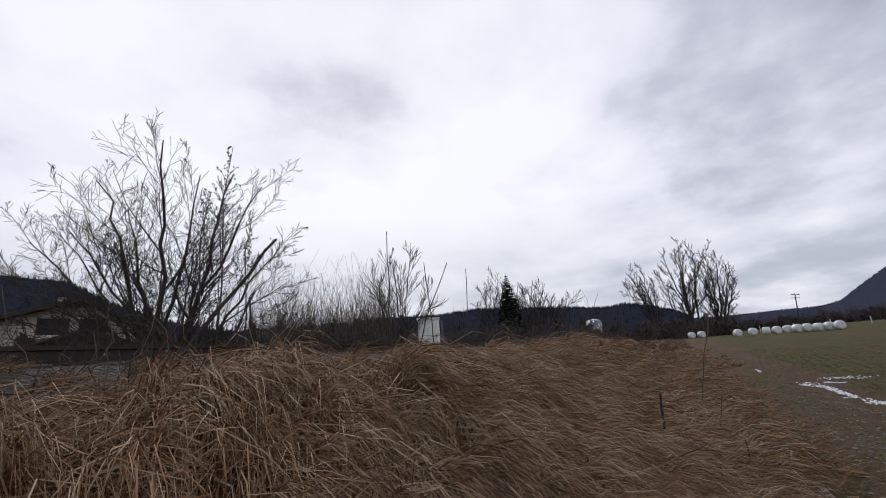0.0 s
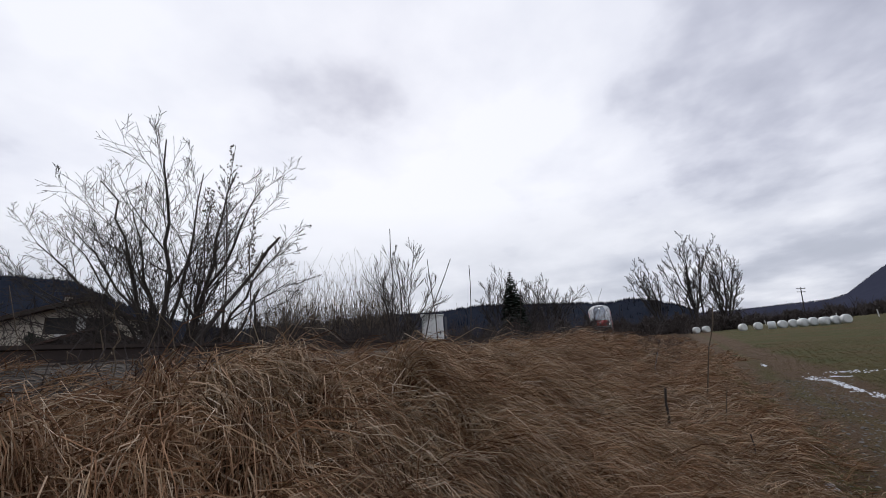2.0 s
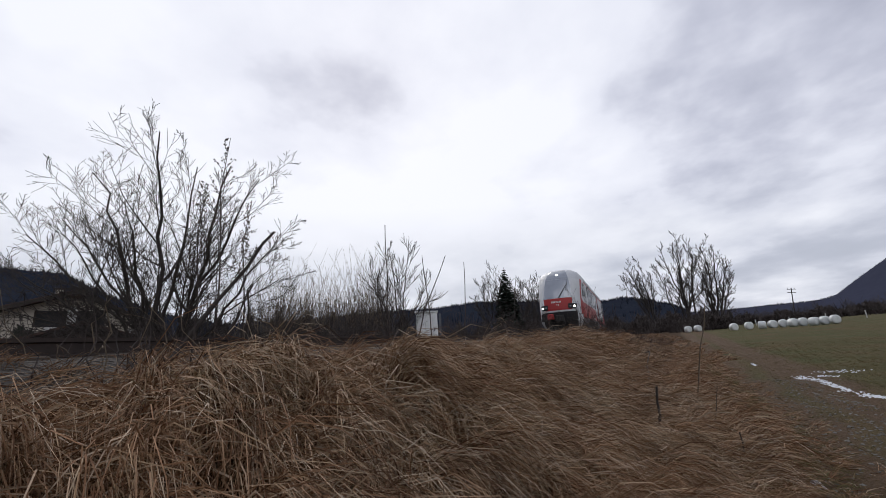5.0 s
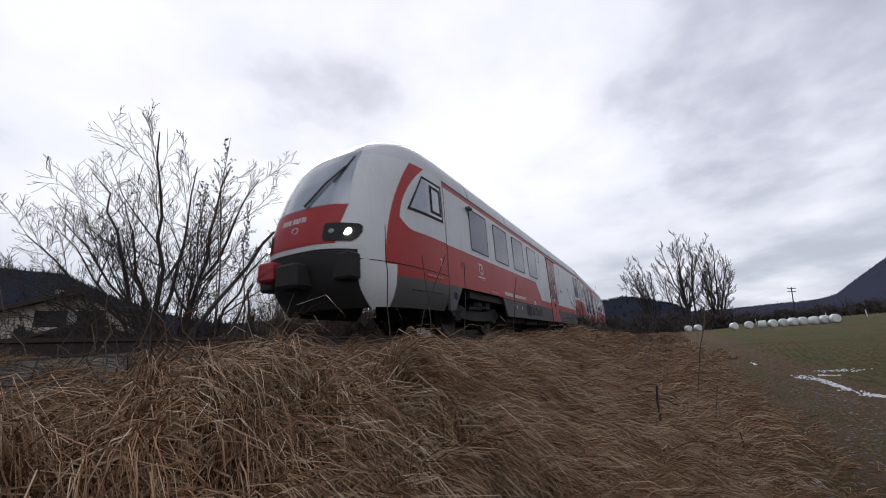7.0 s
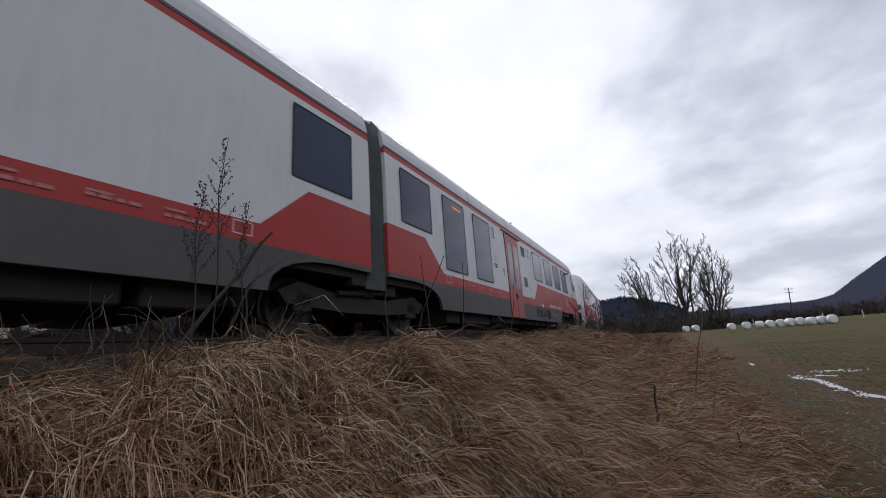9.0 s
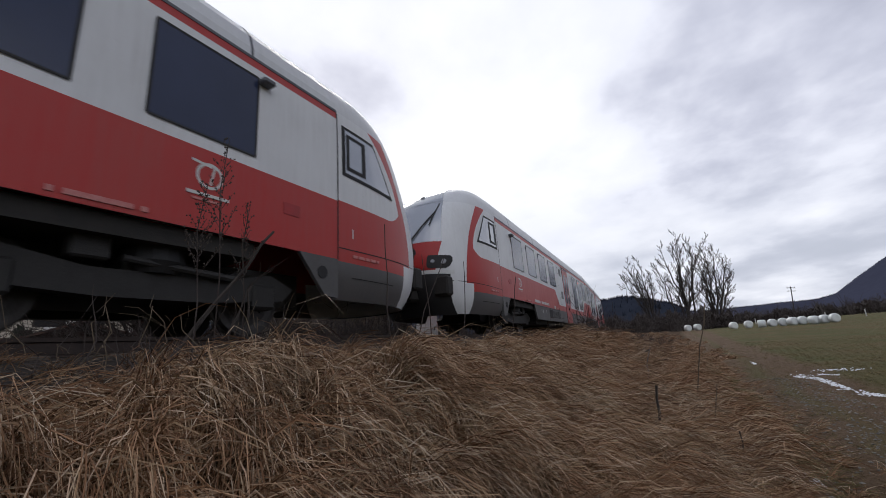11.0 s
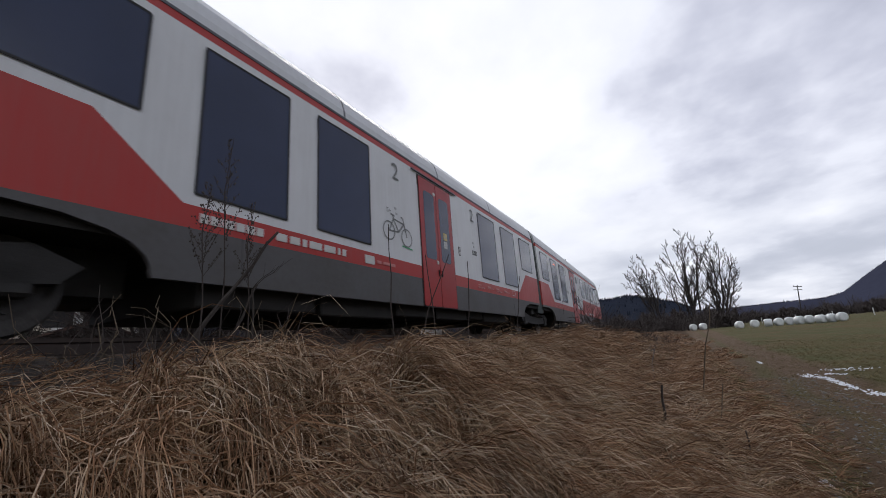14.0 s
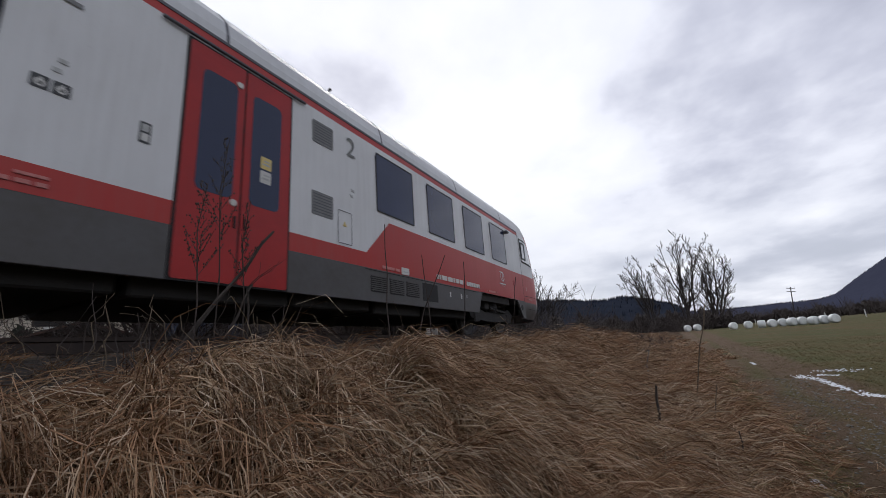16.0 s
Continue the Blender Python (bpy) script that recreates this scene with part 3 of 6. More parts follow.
def make_bogie(car, cx, base, turn):
    """Dark bogie frame with springs and boxes, and two wheelsets that roll."""
    g = Geo()
    for s in (-1, 1):
        g.slab([(cx - base / 2 - 0.45, 0.58), (cx - base / 2 - 0.3, 0.42), (cx - 0.5, 0.34), (cx + 0.5, 0.34), (cx + base / 2 + 0.3, 0.42), (cx + base / 2 + 0.45, 0.58), (cx + base / 2 + 0.1, 0.74), (cx + 0.6, 0.60), (cx - 0.6, 0.60), (cx - base / 2 - 0.1, 0.74)], s * 0.95, s * 1.12)
    g.box(cx - 0.3, cx + 0.3, -1.05, 1.05, 0.45, 0.75)
    g.box(cx - base / 2 - 0.95, cx + base / 2 + 0.95, -0.62, 0.62, 0.40, 0.90)
    bg_ = part("bogie_frame", g, M_UNDER2, car, "dirty black bogie frame")
    for s in (-1, 1):
        part("air_spring", Geo().tube([(cx, s * 0.95, 0.6), (cx, s * 0.95, 0.72), (cx, s * 0.95, 0.98)], [0.24, 0.3, 0.26], 14), M_SEAM, bg_)
        part("damper", Geo().tube([(cx - 0.75, s * 1.18, 0.62), (cx + 0.35, s * 1.18, 0.70)], [0.045, 0.035], 8), M_UNDER2, bg_)
        part("brake_cylinder", Geo().box(cx + 0.45, cx + 0.75, s * 1.1 - 0.1, s * 1.1 + 0.1, 0.66, 0.92), M_UNDER2, bg_, bevel=0.02)
        for e in (-1, 1):
            part("axle_box", Geo().box(cx + e * base / 2 - 0.16, cx + e * base / 2 + 0.16, s * 1.02 - 0.1, s * 1.02 + 0.14, 0.30, 0.60), M_UNDER2, bg_, bevel=0.03)
    for e in (-1, 1):
        ws = part("wheelset", WHEELSET, M_WHEEL, car, "steel wheelset with bright brake discs")
        WHEELS.append((ws, cx + e * base / 2, turn))
        for s in (-1, 1):
            disc = Geo().tube([(0, s * 0.60, 0), (0, s * 0.66, 0)], [0.3, 0.3], 20)
            part("brake_disc", disc, M_UNDER2, ws)


def under_boxes(car, x0, x1, seed):
    """Equipment boxes and tanks hanging under the floor."""
    rs = random.Random(seed)
    part("floor_pan", Geo().box(x0 - 3, x1 + 3, -1.33, 1.33, 0.86, 1.045), M_UNDER, car)
    x = x0
    while x < x1 - 0.6:
        wd = rs.uniform(0.7, 1.9)
        part("equipment_box", Geo().box(x, min(x + wd, x1), -1.22, 1.22, rs.uniform(0.24, 0.36), 0.88), M_UNDER, car, bevel=0.02)
        x += wd + rs.uniform(0.06, 0.25)


def shell(x0, x1, material, parent, closed=(False, True)):
    """The tube of a car body from x0 to x1."""
    full = [(-y, z) for y, z in HALF] + [(y, z) for y, z in reversed(HALF[:-1])]
    xs = np.linspace(x0, x1, 12)
    g = Geo()
    n = len(full)
    for x in xs:
        g.v += [(float(x), y, z) for y, z in full]
    g.f = [(i * n + j, i * n + j + 1, (i + 1) * n + j + 1, (i + 1) * n + j) for i in range(len(xs) - 1) for j in range(n - 1)]
    if closed[0]:
        g.f.append(tuple(range(n)))
    if closed[1]:
        g.f.append(tuple(range((len(xs) - 1) * n, len(xs) * n)))
    return part("body", g, material, parent, "light grey and red painted coach body", smooth=False)


def roof_trim(car, x0, x1, seed):
    for s in (-1, 1):
        part("roof_gutter", Geo().box(x0, x1, s * 1.385 - 0.018, s * 1.385 + 0.018, 3.475, 3.515), M_GUTTER, car)
    rs = random.Random(seed)
    for x in np.arange(x0 + 1.5, x1 - 1, 3.1):
        g = Geo()
        pts = [(-y, z) for y, z in HALF[6:]] + [(y, z) for y, z in reversed(HALF[6:-1])]
        g.v = [(float(x) + e, y * 1.002, z + 0.006) for e in (-0.02, 0.02) for y, z in pts]
        n = len(pts)
        g.f = [(j, j + 1, n + j + 1, n + j) for j in range(n - 1)]
        part("roof_joint", g, M_GUTTER, car)


def make_nose(car, material, lit):
    """Rounded driving cab: painted shell, windscreen, lamps, bumper, coupler and cab windows."""
    g = Geo()
    zs = [0.48, 0.65, 0.85, 1.05, 1.25, 1.5, 1.75, 2.0, 2.25, 2.5, 2.75, 3.0, 3.2, 3.36, 3.48, 3.62, 3.72, 3.82, 3.92, 4.02, 4.10, 4.18, 4.24, 4.29, 4.335, 4.37, 4.39]
    n = 48
    for z in zs:
        hw, tip = nose_half(z), nose_tip(z)
        for k in range(n + 1):
            a = math.pi * k / n - math.pi / 2
            c, s = abs(math.cos(a)) ** (2 / PW), abs(math.sin(a)) ** (2 / PW)
            g.v.append((tip * c if 0 < k < n else 0.0, math.copysign(hw * s, a), z))
    g.f = [(i * (n + 1) + k, i * (n + 1) + k + 1, (i + 1) * (n + 1) + k + 1, (i + 1) * (n + 1) + k) for i in range(len(zs) - 1) for k in range(n)]
    cab = part("cab_shell", g, material, car, "rounded grey and red driving cab", smooth=True)
    part("windscreen", front_patch(2.27, 3.52, 0.88, 0.72, 0.010), M_SHIELD, cab, "large dark windscreen", smooth=True)
    part("destination_box", front_patch(3.53, 4.15, 0.72, 0.52, 0.010, nz=8), M_SHIELD, cab, smooth=True)
    part("front_panel", front_patch(1.52, 2.26, 0.78, 0.88, 0.008), M_RED, cab, "red panel below the windscreen", smooth=True)
    part("front_bar", front_patch(1.43, 1.51, 1.10, 1.10, 0.02, nz=2), M_CHEEK, cab, smooth=True)
    part("recess", front_patch(0.46, 1.42, 0.96, 1.04, 0.035, nz=10, ny=20), M_SEAM, cab, smooth=True)
    lamp_m = M_LAMP if lit else M_LENS
    for s in (-1, 1):
        hl = Geo()
        rows = [(1.56, 0.64, 0.98), (1.62, 0.60, 1.04), (1.74, 0.60, 1.08), (1.84, 0.61, 1.08), (1.885, 0.63, 1.05)]
        for z, a, b in rows:
            for j in range(9):
                y = s * (a + (b - a) * j / 8)
                hl.v.append((nose_u(y, z, 0.022), y, z))
        hl.f = [(i * 9 + j, i * 9 + j + 1, (i + 1) * 9 + j + 1, (i + 1) * 9 + j) for i in range(4) for j in range(8)]
        box = part("headlamp", hl, M_SEAM, cab, "dark headlamp cluster", smooth=True)
        for y, r, m in ((0.93, 0.085, lamp_m), (0.73, 0.055, M_LENS)):
            u = nose_u(y, 1.73, 0.028)
            part("lens", Geo().tube([(u, s * y, 1.73), (u - 0.012, s * (y + 0.004), 1.735)], [r, r * 0.8], 16), m, box)
        wl = side_patch([(-1.50, 2.40), (-0.10, 2.42), (-0.10, 3.30), (-0.92, 3.30)], s, 0.005)
        wf = part("cab_window_frame", wl, M_SEAM, cab, smooth=True)
        part("cab_window", side_patch([(-1.40, 2.46), (-0.17, 2.48), (-0.17, 3.24), (-0.92, 3.24)], s, 0.010), M_SHIELD, wf, "cab side window", smooth=True)
        for aa in ([(-0.66, 2.56), (-0.58, 2.56), (-0.58, 3.16), (-0.66, 3.16)], [(-0.26, 2.56), (-0.20, 2.56), (-0.20, 3.16), (-0.26, 3.16)], [(-0.66, 2.54), (-0.20, 2.54), (-0.20, 2.60), (-0.66, 2.60)], [(-0.66, 3.12), (-0.20, 3.12), (-0.20, 3.17), (-0.66, 3.17)]):
            part("sliding_sash", side_patch(aa, s, 0.018, 2), M_SEAM, wf)
        part("cab_seam", side_patch([(-0.012, 1.05), (0.012, 1.05), (0.012, 3.46), (-0.012, 3.46)], s, 0.005, 6), M_SEAM, cab)
        part("cab_seam", side_patch([(-2.6, 1.255), (-0.02, 1.225), (-0.02, 1.24), (-2.6, 1.27)], s, 0.006, 10), M_SEAM, cab)
        part("cab_seam", side_patch([(-1.45, 0.80), (-0.3, 0.80), (-0.3, 0.815), (-1.45, 0.815)], s, 0.006, 6), M_SEAM, cab)
        part("step_hole", Geo().tube([(0.30, s * 1.40, 0.82), (0.30, s * 1.43, 0.82)], [0.09, 0.09], 14), M_SEAM, car)
        part("buffer_block", Geo().box(nose_u(0.85, 1.1) - 0.12, nose_u(0.85, 1.1) + 0.2, s * 0.88 - 0.19, s * 0.88 + 0.19, 0.90, 1.36), M_UNDER, cab, bevel=0.04)
        part("mirror_camera", Geo().box(1.24, 1.42, min(s * 1.40, s * 1.55), max(s * 1.40, s * 1.55), 3.14, 3.22), M_GUTTER, car, bevel=0.02)
        part("small_vent", Geo().slab(rounded(0.72, 0.98, 1.50, 1.66, 0.01), s * 1.41, s * 1.4315), M_COUPLER, car)
    u = nose_u(0, 3.85, 0.02)
    part("top_lamp", Geo().tube([(u, 0, 3.84), (u - 0.02, 0, 3.86)], [0.075, 0.06], 14), lamp_m, cab)
    part("coupler", Geo().box(-3.28, -2.7, 0.28, 0.66, 0.98, 1.32), M_COUPLER if lit else M_UNDER, cab, "red coupler cover" if lit else "black coupler cover", bevel=0.04)
    part("coupler_head", Geo().box(-3.30, -2.7, -0.30, 0.20, 0.80, 1.22), M_UNDER, cab, bevel=0.05)
    arm = Geo().tube([(nose_u(-0.10, 2.30, 0.05), -0.10, 2.30), (nose_u(-0.38, 2.75, 0.05), -0.38, 2.75), (nose_u(-0.62, 3.15, 0.05), -0.62, 3.15)], [0.025, 0.02, 0.018], 6)
    arm.tube([(nose_u(-0.55, 2.75, 0.05), -0.55, 2.75), (nose_u(-0.66, 3.45, 0.04), -0.66, 3.45)], [0.014, 0.012], 6)
    part("wiper", arm, M_SEAM, cab, "black windscreen wiper")
    # running number as plain bars, and the round emblem
    g = Geo()
    for y0, wd in ((0.36, 0.20), (0.10, 0.16), (-0.10, 0.10)):
        for k in range(3):
            yy = y0 - k * wd / 2.6
            g.add([(nose_u(q, z, 0.012), q, z) for q, z in ((yy, 1.98), (yy - wd / 3.6, 1.98), (yy - wd / 3.6, 2.09), (yy, 2.09))], [(0, 1, 2, 3)])
    tagged(part("number_bars", g, M_WHITE, cab), kind="stuff")
    g = Geo()
    for k in range(14):
        a0, a1 = k * math.tau / 14, (k + 0.8) * math.tau / 14
        if 10 < k < 13:
            continue
        g.add([(nose_u(r * math.cos(a), 1.84 + 0.75 * r * math.sin(a), 0.012), r * math.cos(a), 1.84 + 0.75 * r * math.sin(a)) for r, a in ((0.06, a0), (0.06, a1), (0.085, a1), (0.085, a0))], [(0, 1, 2, 3)])
    part("emblem", g, M_WHITE, cab)


def side_prints(car, length, sgn, kind):
    """Emblem, small print, panels and grilles on the side of an end car."""
    y = sgn * 1.4325
    q = 1 if sgn < 0 else -1
    g = Geo().ring(1.95, 1.66, 0.135, 0.016, y, 26)
    g.strip(1.95 - 0.20 * q, 1.80, 1.95 + 0.02 * q, 1.77, 0.014, y).strip(1.95 + 0.05 * q, 1.78, 1.95 + 0.01 * q, 1.56, 0.012, y)
    part("emblem", g, M_WHITE, car, "white ring emblem")
    bars(car, 1.72, 1.42, sgn, (0.46,), 0.035, M_WHITE)
    bars(car, 1.82, 1.365, sgn, (0.3,), 0.025, M_PINK)
    bars(car, 2.5, 1.10, sgn, (0.06, 0.5, 0.05), 0.05, M_PINK, 0.06)
    bars(car, 3.72, 1.13, sgn, (0.09, 0.09, 0.03, 0.11, 0.11, 0.11, 0.09), 0.10, M_WHITE, 0.022, "number_bars")
    bars(car, 4.70, 1.13, sgn, (0.16, 0.16, 0.07, 0.22, 0.22, 0.05, 0.07), 0.10, M_WHITE, 0.05, "number_bars")
    part("white_sticker", Geo().slab(rounded(7.02, 7.26, 1.06, 1.19, 0.01), sgn * 1.41, sgn * 1.4315), M_WHITE, car)
    bars(car, 7.06, 1.10, sgn, (0.15,), 0.02, M_FAINT)
    bars(car, 7.33, 1.09, sgn, (0.12, 0.36), 0.05, M_PINK, 0.04)
    part("dark_vent", Geo().slab(rounded(5.95, 6.55, 0.62, 0.98, 0.02), sgn * 1.40, sgn * 1.4255), M_SEAM, car)
    for k in range(3):
        x = 6.68 + 0.52 * k
        gr = part("grille", Geo().slab(rounded(x, x + 0.44, 0.66, 0.94, 0.01), sgn * 1.40, sgn * 1.4245), M_SEAM, car)
        for z in np.arange(0.685, 0.93, 0.034):
            part("grille_slat", Geo().box(x + 0.01, x + 0.43, min(sgn * 1.42, sgn * 1.434), max(sgn * 1.42, sgn * 1.434), float(z), float(z) + 0.016), M_SKIRT, gr)
    part("hatch_seam", Geo().strip(3.9, 1.02, 8.3, 1.02, 0.006, y), M_SEAM, car)
    for x in (4.8, 5.35):
        part("white_tag", Geo().slab(rounded(x, x + 0.05, 0.78, 0.9, 0.008), sgn * 1.41, sgn * 1.4255), M_WHITE, car)
    part("round_mark", Geo().ring(4.55, 0.86, 0.03, 0.008, y, 12), M_FAINT, car)
    pictograms(car, 8.45 if kind == "short" else 8.62, sgn, False)
    if kind == "tall":
        for z0, z1, m in ((2.80, 3.16, M_PANELGREY), (1.66, 2.02, M_PANELGREY)):
            sq = part("square_vent", Geo().slab(rounded(9.03, 9.45, z0, z1, 0.02), sgn * 1.41, sgn * 1.4315), m, car, "grey square vent")
            for z in np.arange(z0 + 0.04, z1 - 0.03, 0.045):
                part("vent_slat", Geo().box(9.06, 9.42, min(sgn * 1.43, sgn * 1.4345), max(sgn * 1.43, sgn * 1.4345), float(z), float(z) + 0.012), M_GUTTER, sq)
    px = 8.9 if kind == "short" else 8.62
    g = Geo()
    for a, b, c, d in ((px, 1.34, px + 0.3, 1.34), (px + 0.3, 1.34, px + 0.3, 1.86), (px + 0.3, 1.86, px, 1.86), (px, 1.86, px, 1.34)):
        g.strip(a, b, c, d, 0.006, y)
    part("hatch_seam", g, M_GUTTER, car)
    part("warning_sticker", Geo().slab([(px + 0.11, 1.62), (px + 0.2, 1.62), (px + 0.155, 1.70)], sgn * 1.42, sgn * 1.4315), M_YELLOW, car)


def end_prints(car, x, sgn, n):
    """Small print on the red band near the joint."""
    for k in range(n):
        bars(car, x + 0.62 * k, 1.12 + 0.03 * (k % 2), sgn, (0.07, 0.09, 0.07, 0.10), 0.035, M_PINK, 0.03)
        bars(car, x + 0.62 * k, 1.19, sgn, (0.2,), 0.025, M_PINK)
    g = Geo()
    x2 = x + 0.62 * n + 0.1
    for a, b, c, d in ((x2, 1.12, x2 + 0.24, 1.12), (x2 + 0.24, 1.12, x2 + 0.24, 1.27), (x2 + 0.24, 1.27, x2, 1.27), (x2, 1.27, x2, 1.12)):
        g.strip(a, b, c, d, 0.007, sgn * 1.4325)
    part("frame_mark", g, M_WHITE, car)


def end_car(label, length, kind, lit, turn, joint_bogie):
    """A railcar end car. x = 0 at the back of the cab, the nose at -2.5, the joint at x = length."""
    car = empty("railcar", label, "railcar", "cars of the train")
    paint = M_END
    shift = length - 17.85
    shell(0.0, length, paint, car)
    roof_trim(car, 0.0, length, 3)
    make_nose(car, paint, lit)
    # lower panels: under the cab, middle, beside the joint
    for s in (-1, 1):
        part("skirt_panel", Geo().slab([(0.0, 0.48), (0.25, 0.5), (0.70, 1.052), (0.0, 1.052)], s * 1.36, s * 1.4215), M_SKIRT, car)
    make_skirt(car, 3.55, 9.85 + shift - 0.02, 0.30, 0.0, length)
    make_skirt(car, 11.27 + shift, 15.0 + shift, 0.0, 0.0, length)
    arch_panel(car, 15.005 + shift, length, True)
    under_boxes(car, 4.3, length - 2.5, int(length * 10))
    make_bogie(car, 2.2, 2.4, turn)
    if joint_bogie:
        make_bogie(car, length + 0.225, 2.7, turn)
    for s in (-1, 1):
        for k in range(4):
            make_window(car, 1.42 + 1.78 * k, 2.61 + 1.78 * k, 2.11, 3.22, s)
        make_door(car, 9.85 + shift, s)
        letters("1" if kind == "tall" else "2", -0.32, 1.42, 0.16, s, M_WHITE, car, "class_figure")
        bars(car, -0.95, 1.12, s, (0.05, 0.12, 0.1, 0.14, 0.1), 0.045, M_PINK)
        side_prints(car, length, s, kind)
        make_window(car, 16.2 + shift, 17.38 + shift, 2.11, 3.22, s)
        if kind != "short":
            make_window(car, 12.65 + shift, 13.83 + shift, 1.43, 3.22, s)
            make_window(car, 14.43 + shift, 15.6 + shift, 1.43, 3.22, s)
        if kind == "tall":
            bars(car, 15.6 - 0.95 + shift, 3.02, s, (0.05, 0.04, 0.05, 0.03, 0.05, 0.05), 0.05, M_LED, 0.03, "led_display")
        pictograms(car, 12.28 + shift, s)
        stop_sign(car, 11.58 + shift, s)
        end_prints(car, 12.2 + shift, s, 5)
    # antenna on the roof
    part("antenna", Geo().tube([(8.6, 0.9, 4.1), (8.6, 0.9, 4.32), (8.55, 0.9, 4.40)], [0.03, 0.02, 0.03], 8), M_SEAM, car)
    return car


def middle_car(label, length):
    car = empty("railcar", label, "railcar", "cars of the train")
    shell(0.0, length, M_MID, car, (True, True))
    roof_trim(car, 0.0, length, 5)
    mid = length / 2
    arch_panel(car, 0.0, 2.85, False)
    arch_panel(car, length - 2.85, length, True)
    make_skirt(car, 2.855, mid - 0.72, 0, 0, length)
    make_skirt(car, mid + 0.72, length - 2.855, 0, 0, length)
    under_boxes(car, 2.5, length - 2.5, 77)
    for s in (-1, 1):
        for m in (0, 1):
            for a, b, z in ((0.52, 1.70, 2.11), (2.28, 3.45, 1.43), (3.98, 5.15, 1.43)):
                if m:
                    a, b = length - b, length - a
                make_window(car, a, b, z, 3.22, s)
        make_door(car, mid - 0.70, s)
        pictograms(car, 5.93, s, False)
        pictograms(car, length - 5.55, s)
        stop_sign(car, length - 6.42, s)
        make_bike(car, 5.95, s)
        bars(car, 2.35, 1.13, s, (0.09, 0.09, 0.03, 0.11, 0.11, 0.11, 0.09), 0.10, M_WHITE, 0.022, "number_bars")
        bars(car, 3.30, 1.13, s, (0.16, 0.16, 0.07, 0.22, 0.22, 0.05, 0.07), 0.10, M_WHITE, 0.05, "number_bars")
        part("white_sticker", Geo().slab(rounded(5.0, 5.24, 1.10, 1.24, 0.01), s * 1.41, s * 1.4315), M_WHITE, car)
        bars(car, 5.3, 1.14, s, (0.12, 0.36), 0.05, M_PINK, 0.04)
        end_prints(car, 9.4, s, 4)
    return car


def make_bellows(car, x):
    """Folded rubber gangway between two cars, and the deck plate under it."""
    g = Geo()
    n = len(HALF)
    full = [(-y * 0.965, z - 0.05 if z > 2 else z) for y, z in HALF] + [(y * 0.965, z - 0.05 if z > 2 else z) for y, z in reversed(HALF[:-1])]
    full = [(full[0][0], 0.72)] + full + [(full[-1][0], 0.72)]
    xs = np.linspace(x - 0.02, x + 0.47, 15)
    for i, xx in enumerate(xs):
        k = 1.0 if i % 2 else 0.955
        g.v += [(float(xx), y * k, z * (1.0 if i % 2 else 0.992)) for y, z in full]
    m = len(full)
    g.f = [(i * m + j, i * m + j + 1, (i + 1) * m + j + 1, (i + 1) * m + j) for i in range(len(xs) - 1) for j in range(m - 1)]
    part("gangway_bellows", g, M_BELLOWS, car, "grey folded rubber gangway bellows")
    for s in (-1, 1):
        part("roof_fin", Geo().slab([(x + 0.20, 3.60), (x + 0.46, 3.60), (x + 0.46, 3.86), (x + 0.26, 3.94)], s * 1.27, s * 1.29), M_GUTTER, car)
        part("gangway_bracket", Geo().box(x - 0.35, x - 0.02, s * 1.25 - 0.08, s * 1.25 + 0.08, 0.74, 0.96), M_UNDER2, car, bevel=0.02)


GREY = "light grey and red "
CARS = [
    (end_car(GREY + "railcar with lit headlamps, windowless behind", 17.85, "short", True, -1, True), -2.60, 17.85, 1),
    (end_car(GREY + "railcar coupled nose to nose", 17.85, "tall", False, 1, False), 33.55, 17.85, -1),
    (end_car(GREY + "railcar with dark headlamps and tall windows", 17.85, "tall", False, -1, True), 40.34, 17.85, 1),
    (middle_car(GREY + "middle car with a bicycle symbol", 14.90), 58.64, 14.90, 1),
    (end_car(GREY + "railcar at the tail of the train", 17.85, "tall", False, 1, True), 91.84, 17.85, -1),
]
make_bellows(CARS[0][0], 17.85)
make_bellows(CARS[2][0], 17.85)
make_bellows(CARS[4][0], 17.85)


LAG_T = (0, 6.5, 7, 7.5, 8, 8.5, 9, 9.5, 11.3, 12, 12.8, 13.5, 14.1, 14.7, 15.2, 15.6, 16)
LAG = (0.28, 0.32, 0.28, 0.00, -0.10, -0.16, -0.05, 0.12, 1.04, 1.13, 1.28, 1.36, 1.31, 1.46, 1.59, 1.54, 1.40)


def run(t):
    """Distance run by the train, about 10 m/s with a slight unevenness."""
    lag = np.mean([np.interp(t + e, LAG_T, LAG) for e in (-0.2, -0.1, 0, 0.1, 0.2)])
    return 10.066 * (t - 8) - 0.00895 * (t - 8) ** 2 - float(lag)


def car_pose(at, length, sign, t):
    """Pose of a car whose local origin lies at train coordinate 'at'; both pivots on the track."""
    a, b = (2.2, length) if length > 16 else (0.0, length)
    p, q = at + sign * a - run(t), at + sign * b - run(t)
    x0, y0, _ = track(p)
    x1, y1, _ = track(q)
    h = math.atan2((y1 - y0), (x1 - x0))
    return Matrix.Translation((x0, y0, RAIL)) @ Matrix.Rotation(h, 4, "Z") @ Matrix.Translation((-a, 0, 0))


def motions():
    for car, at, length, sign in CARS:
        walk(car, [(k * 0.25, car_pose(at, length, sign, k * 0.25)) for k in range(65)])
    r = 0.425
    for ws, x, turn in WHEELS:
        walk(ws, [(k / FPS, pose(x, 0, r, 0, turn * math.degrees((run(k / FPS) - run(0)) / r), 0)) for k in range(16 * FPS + 1)])

# ---- dry grass ----


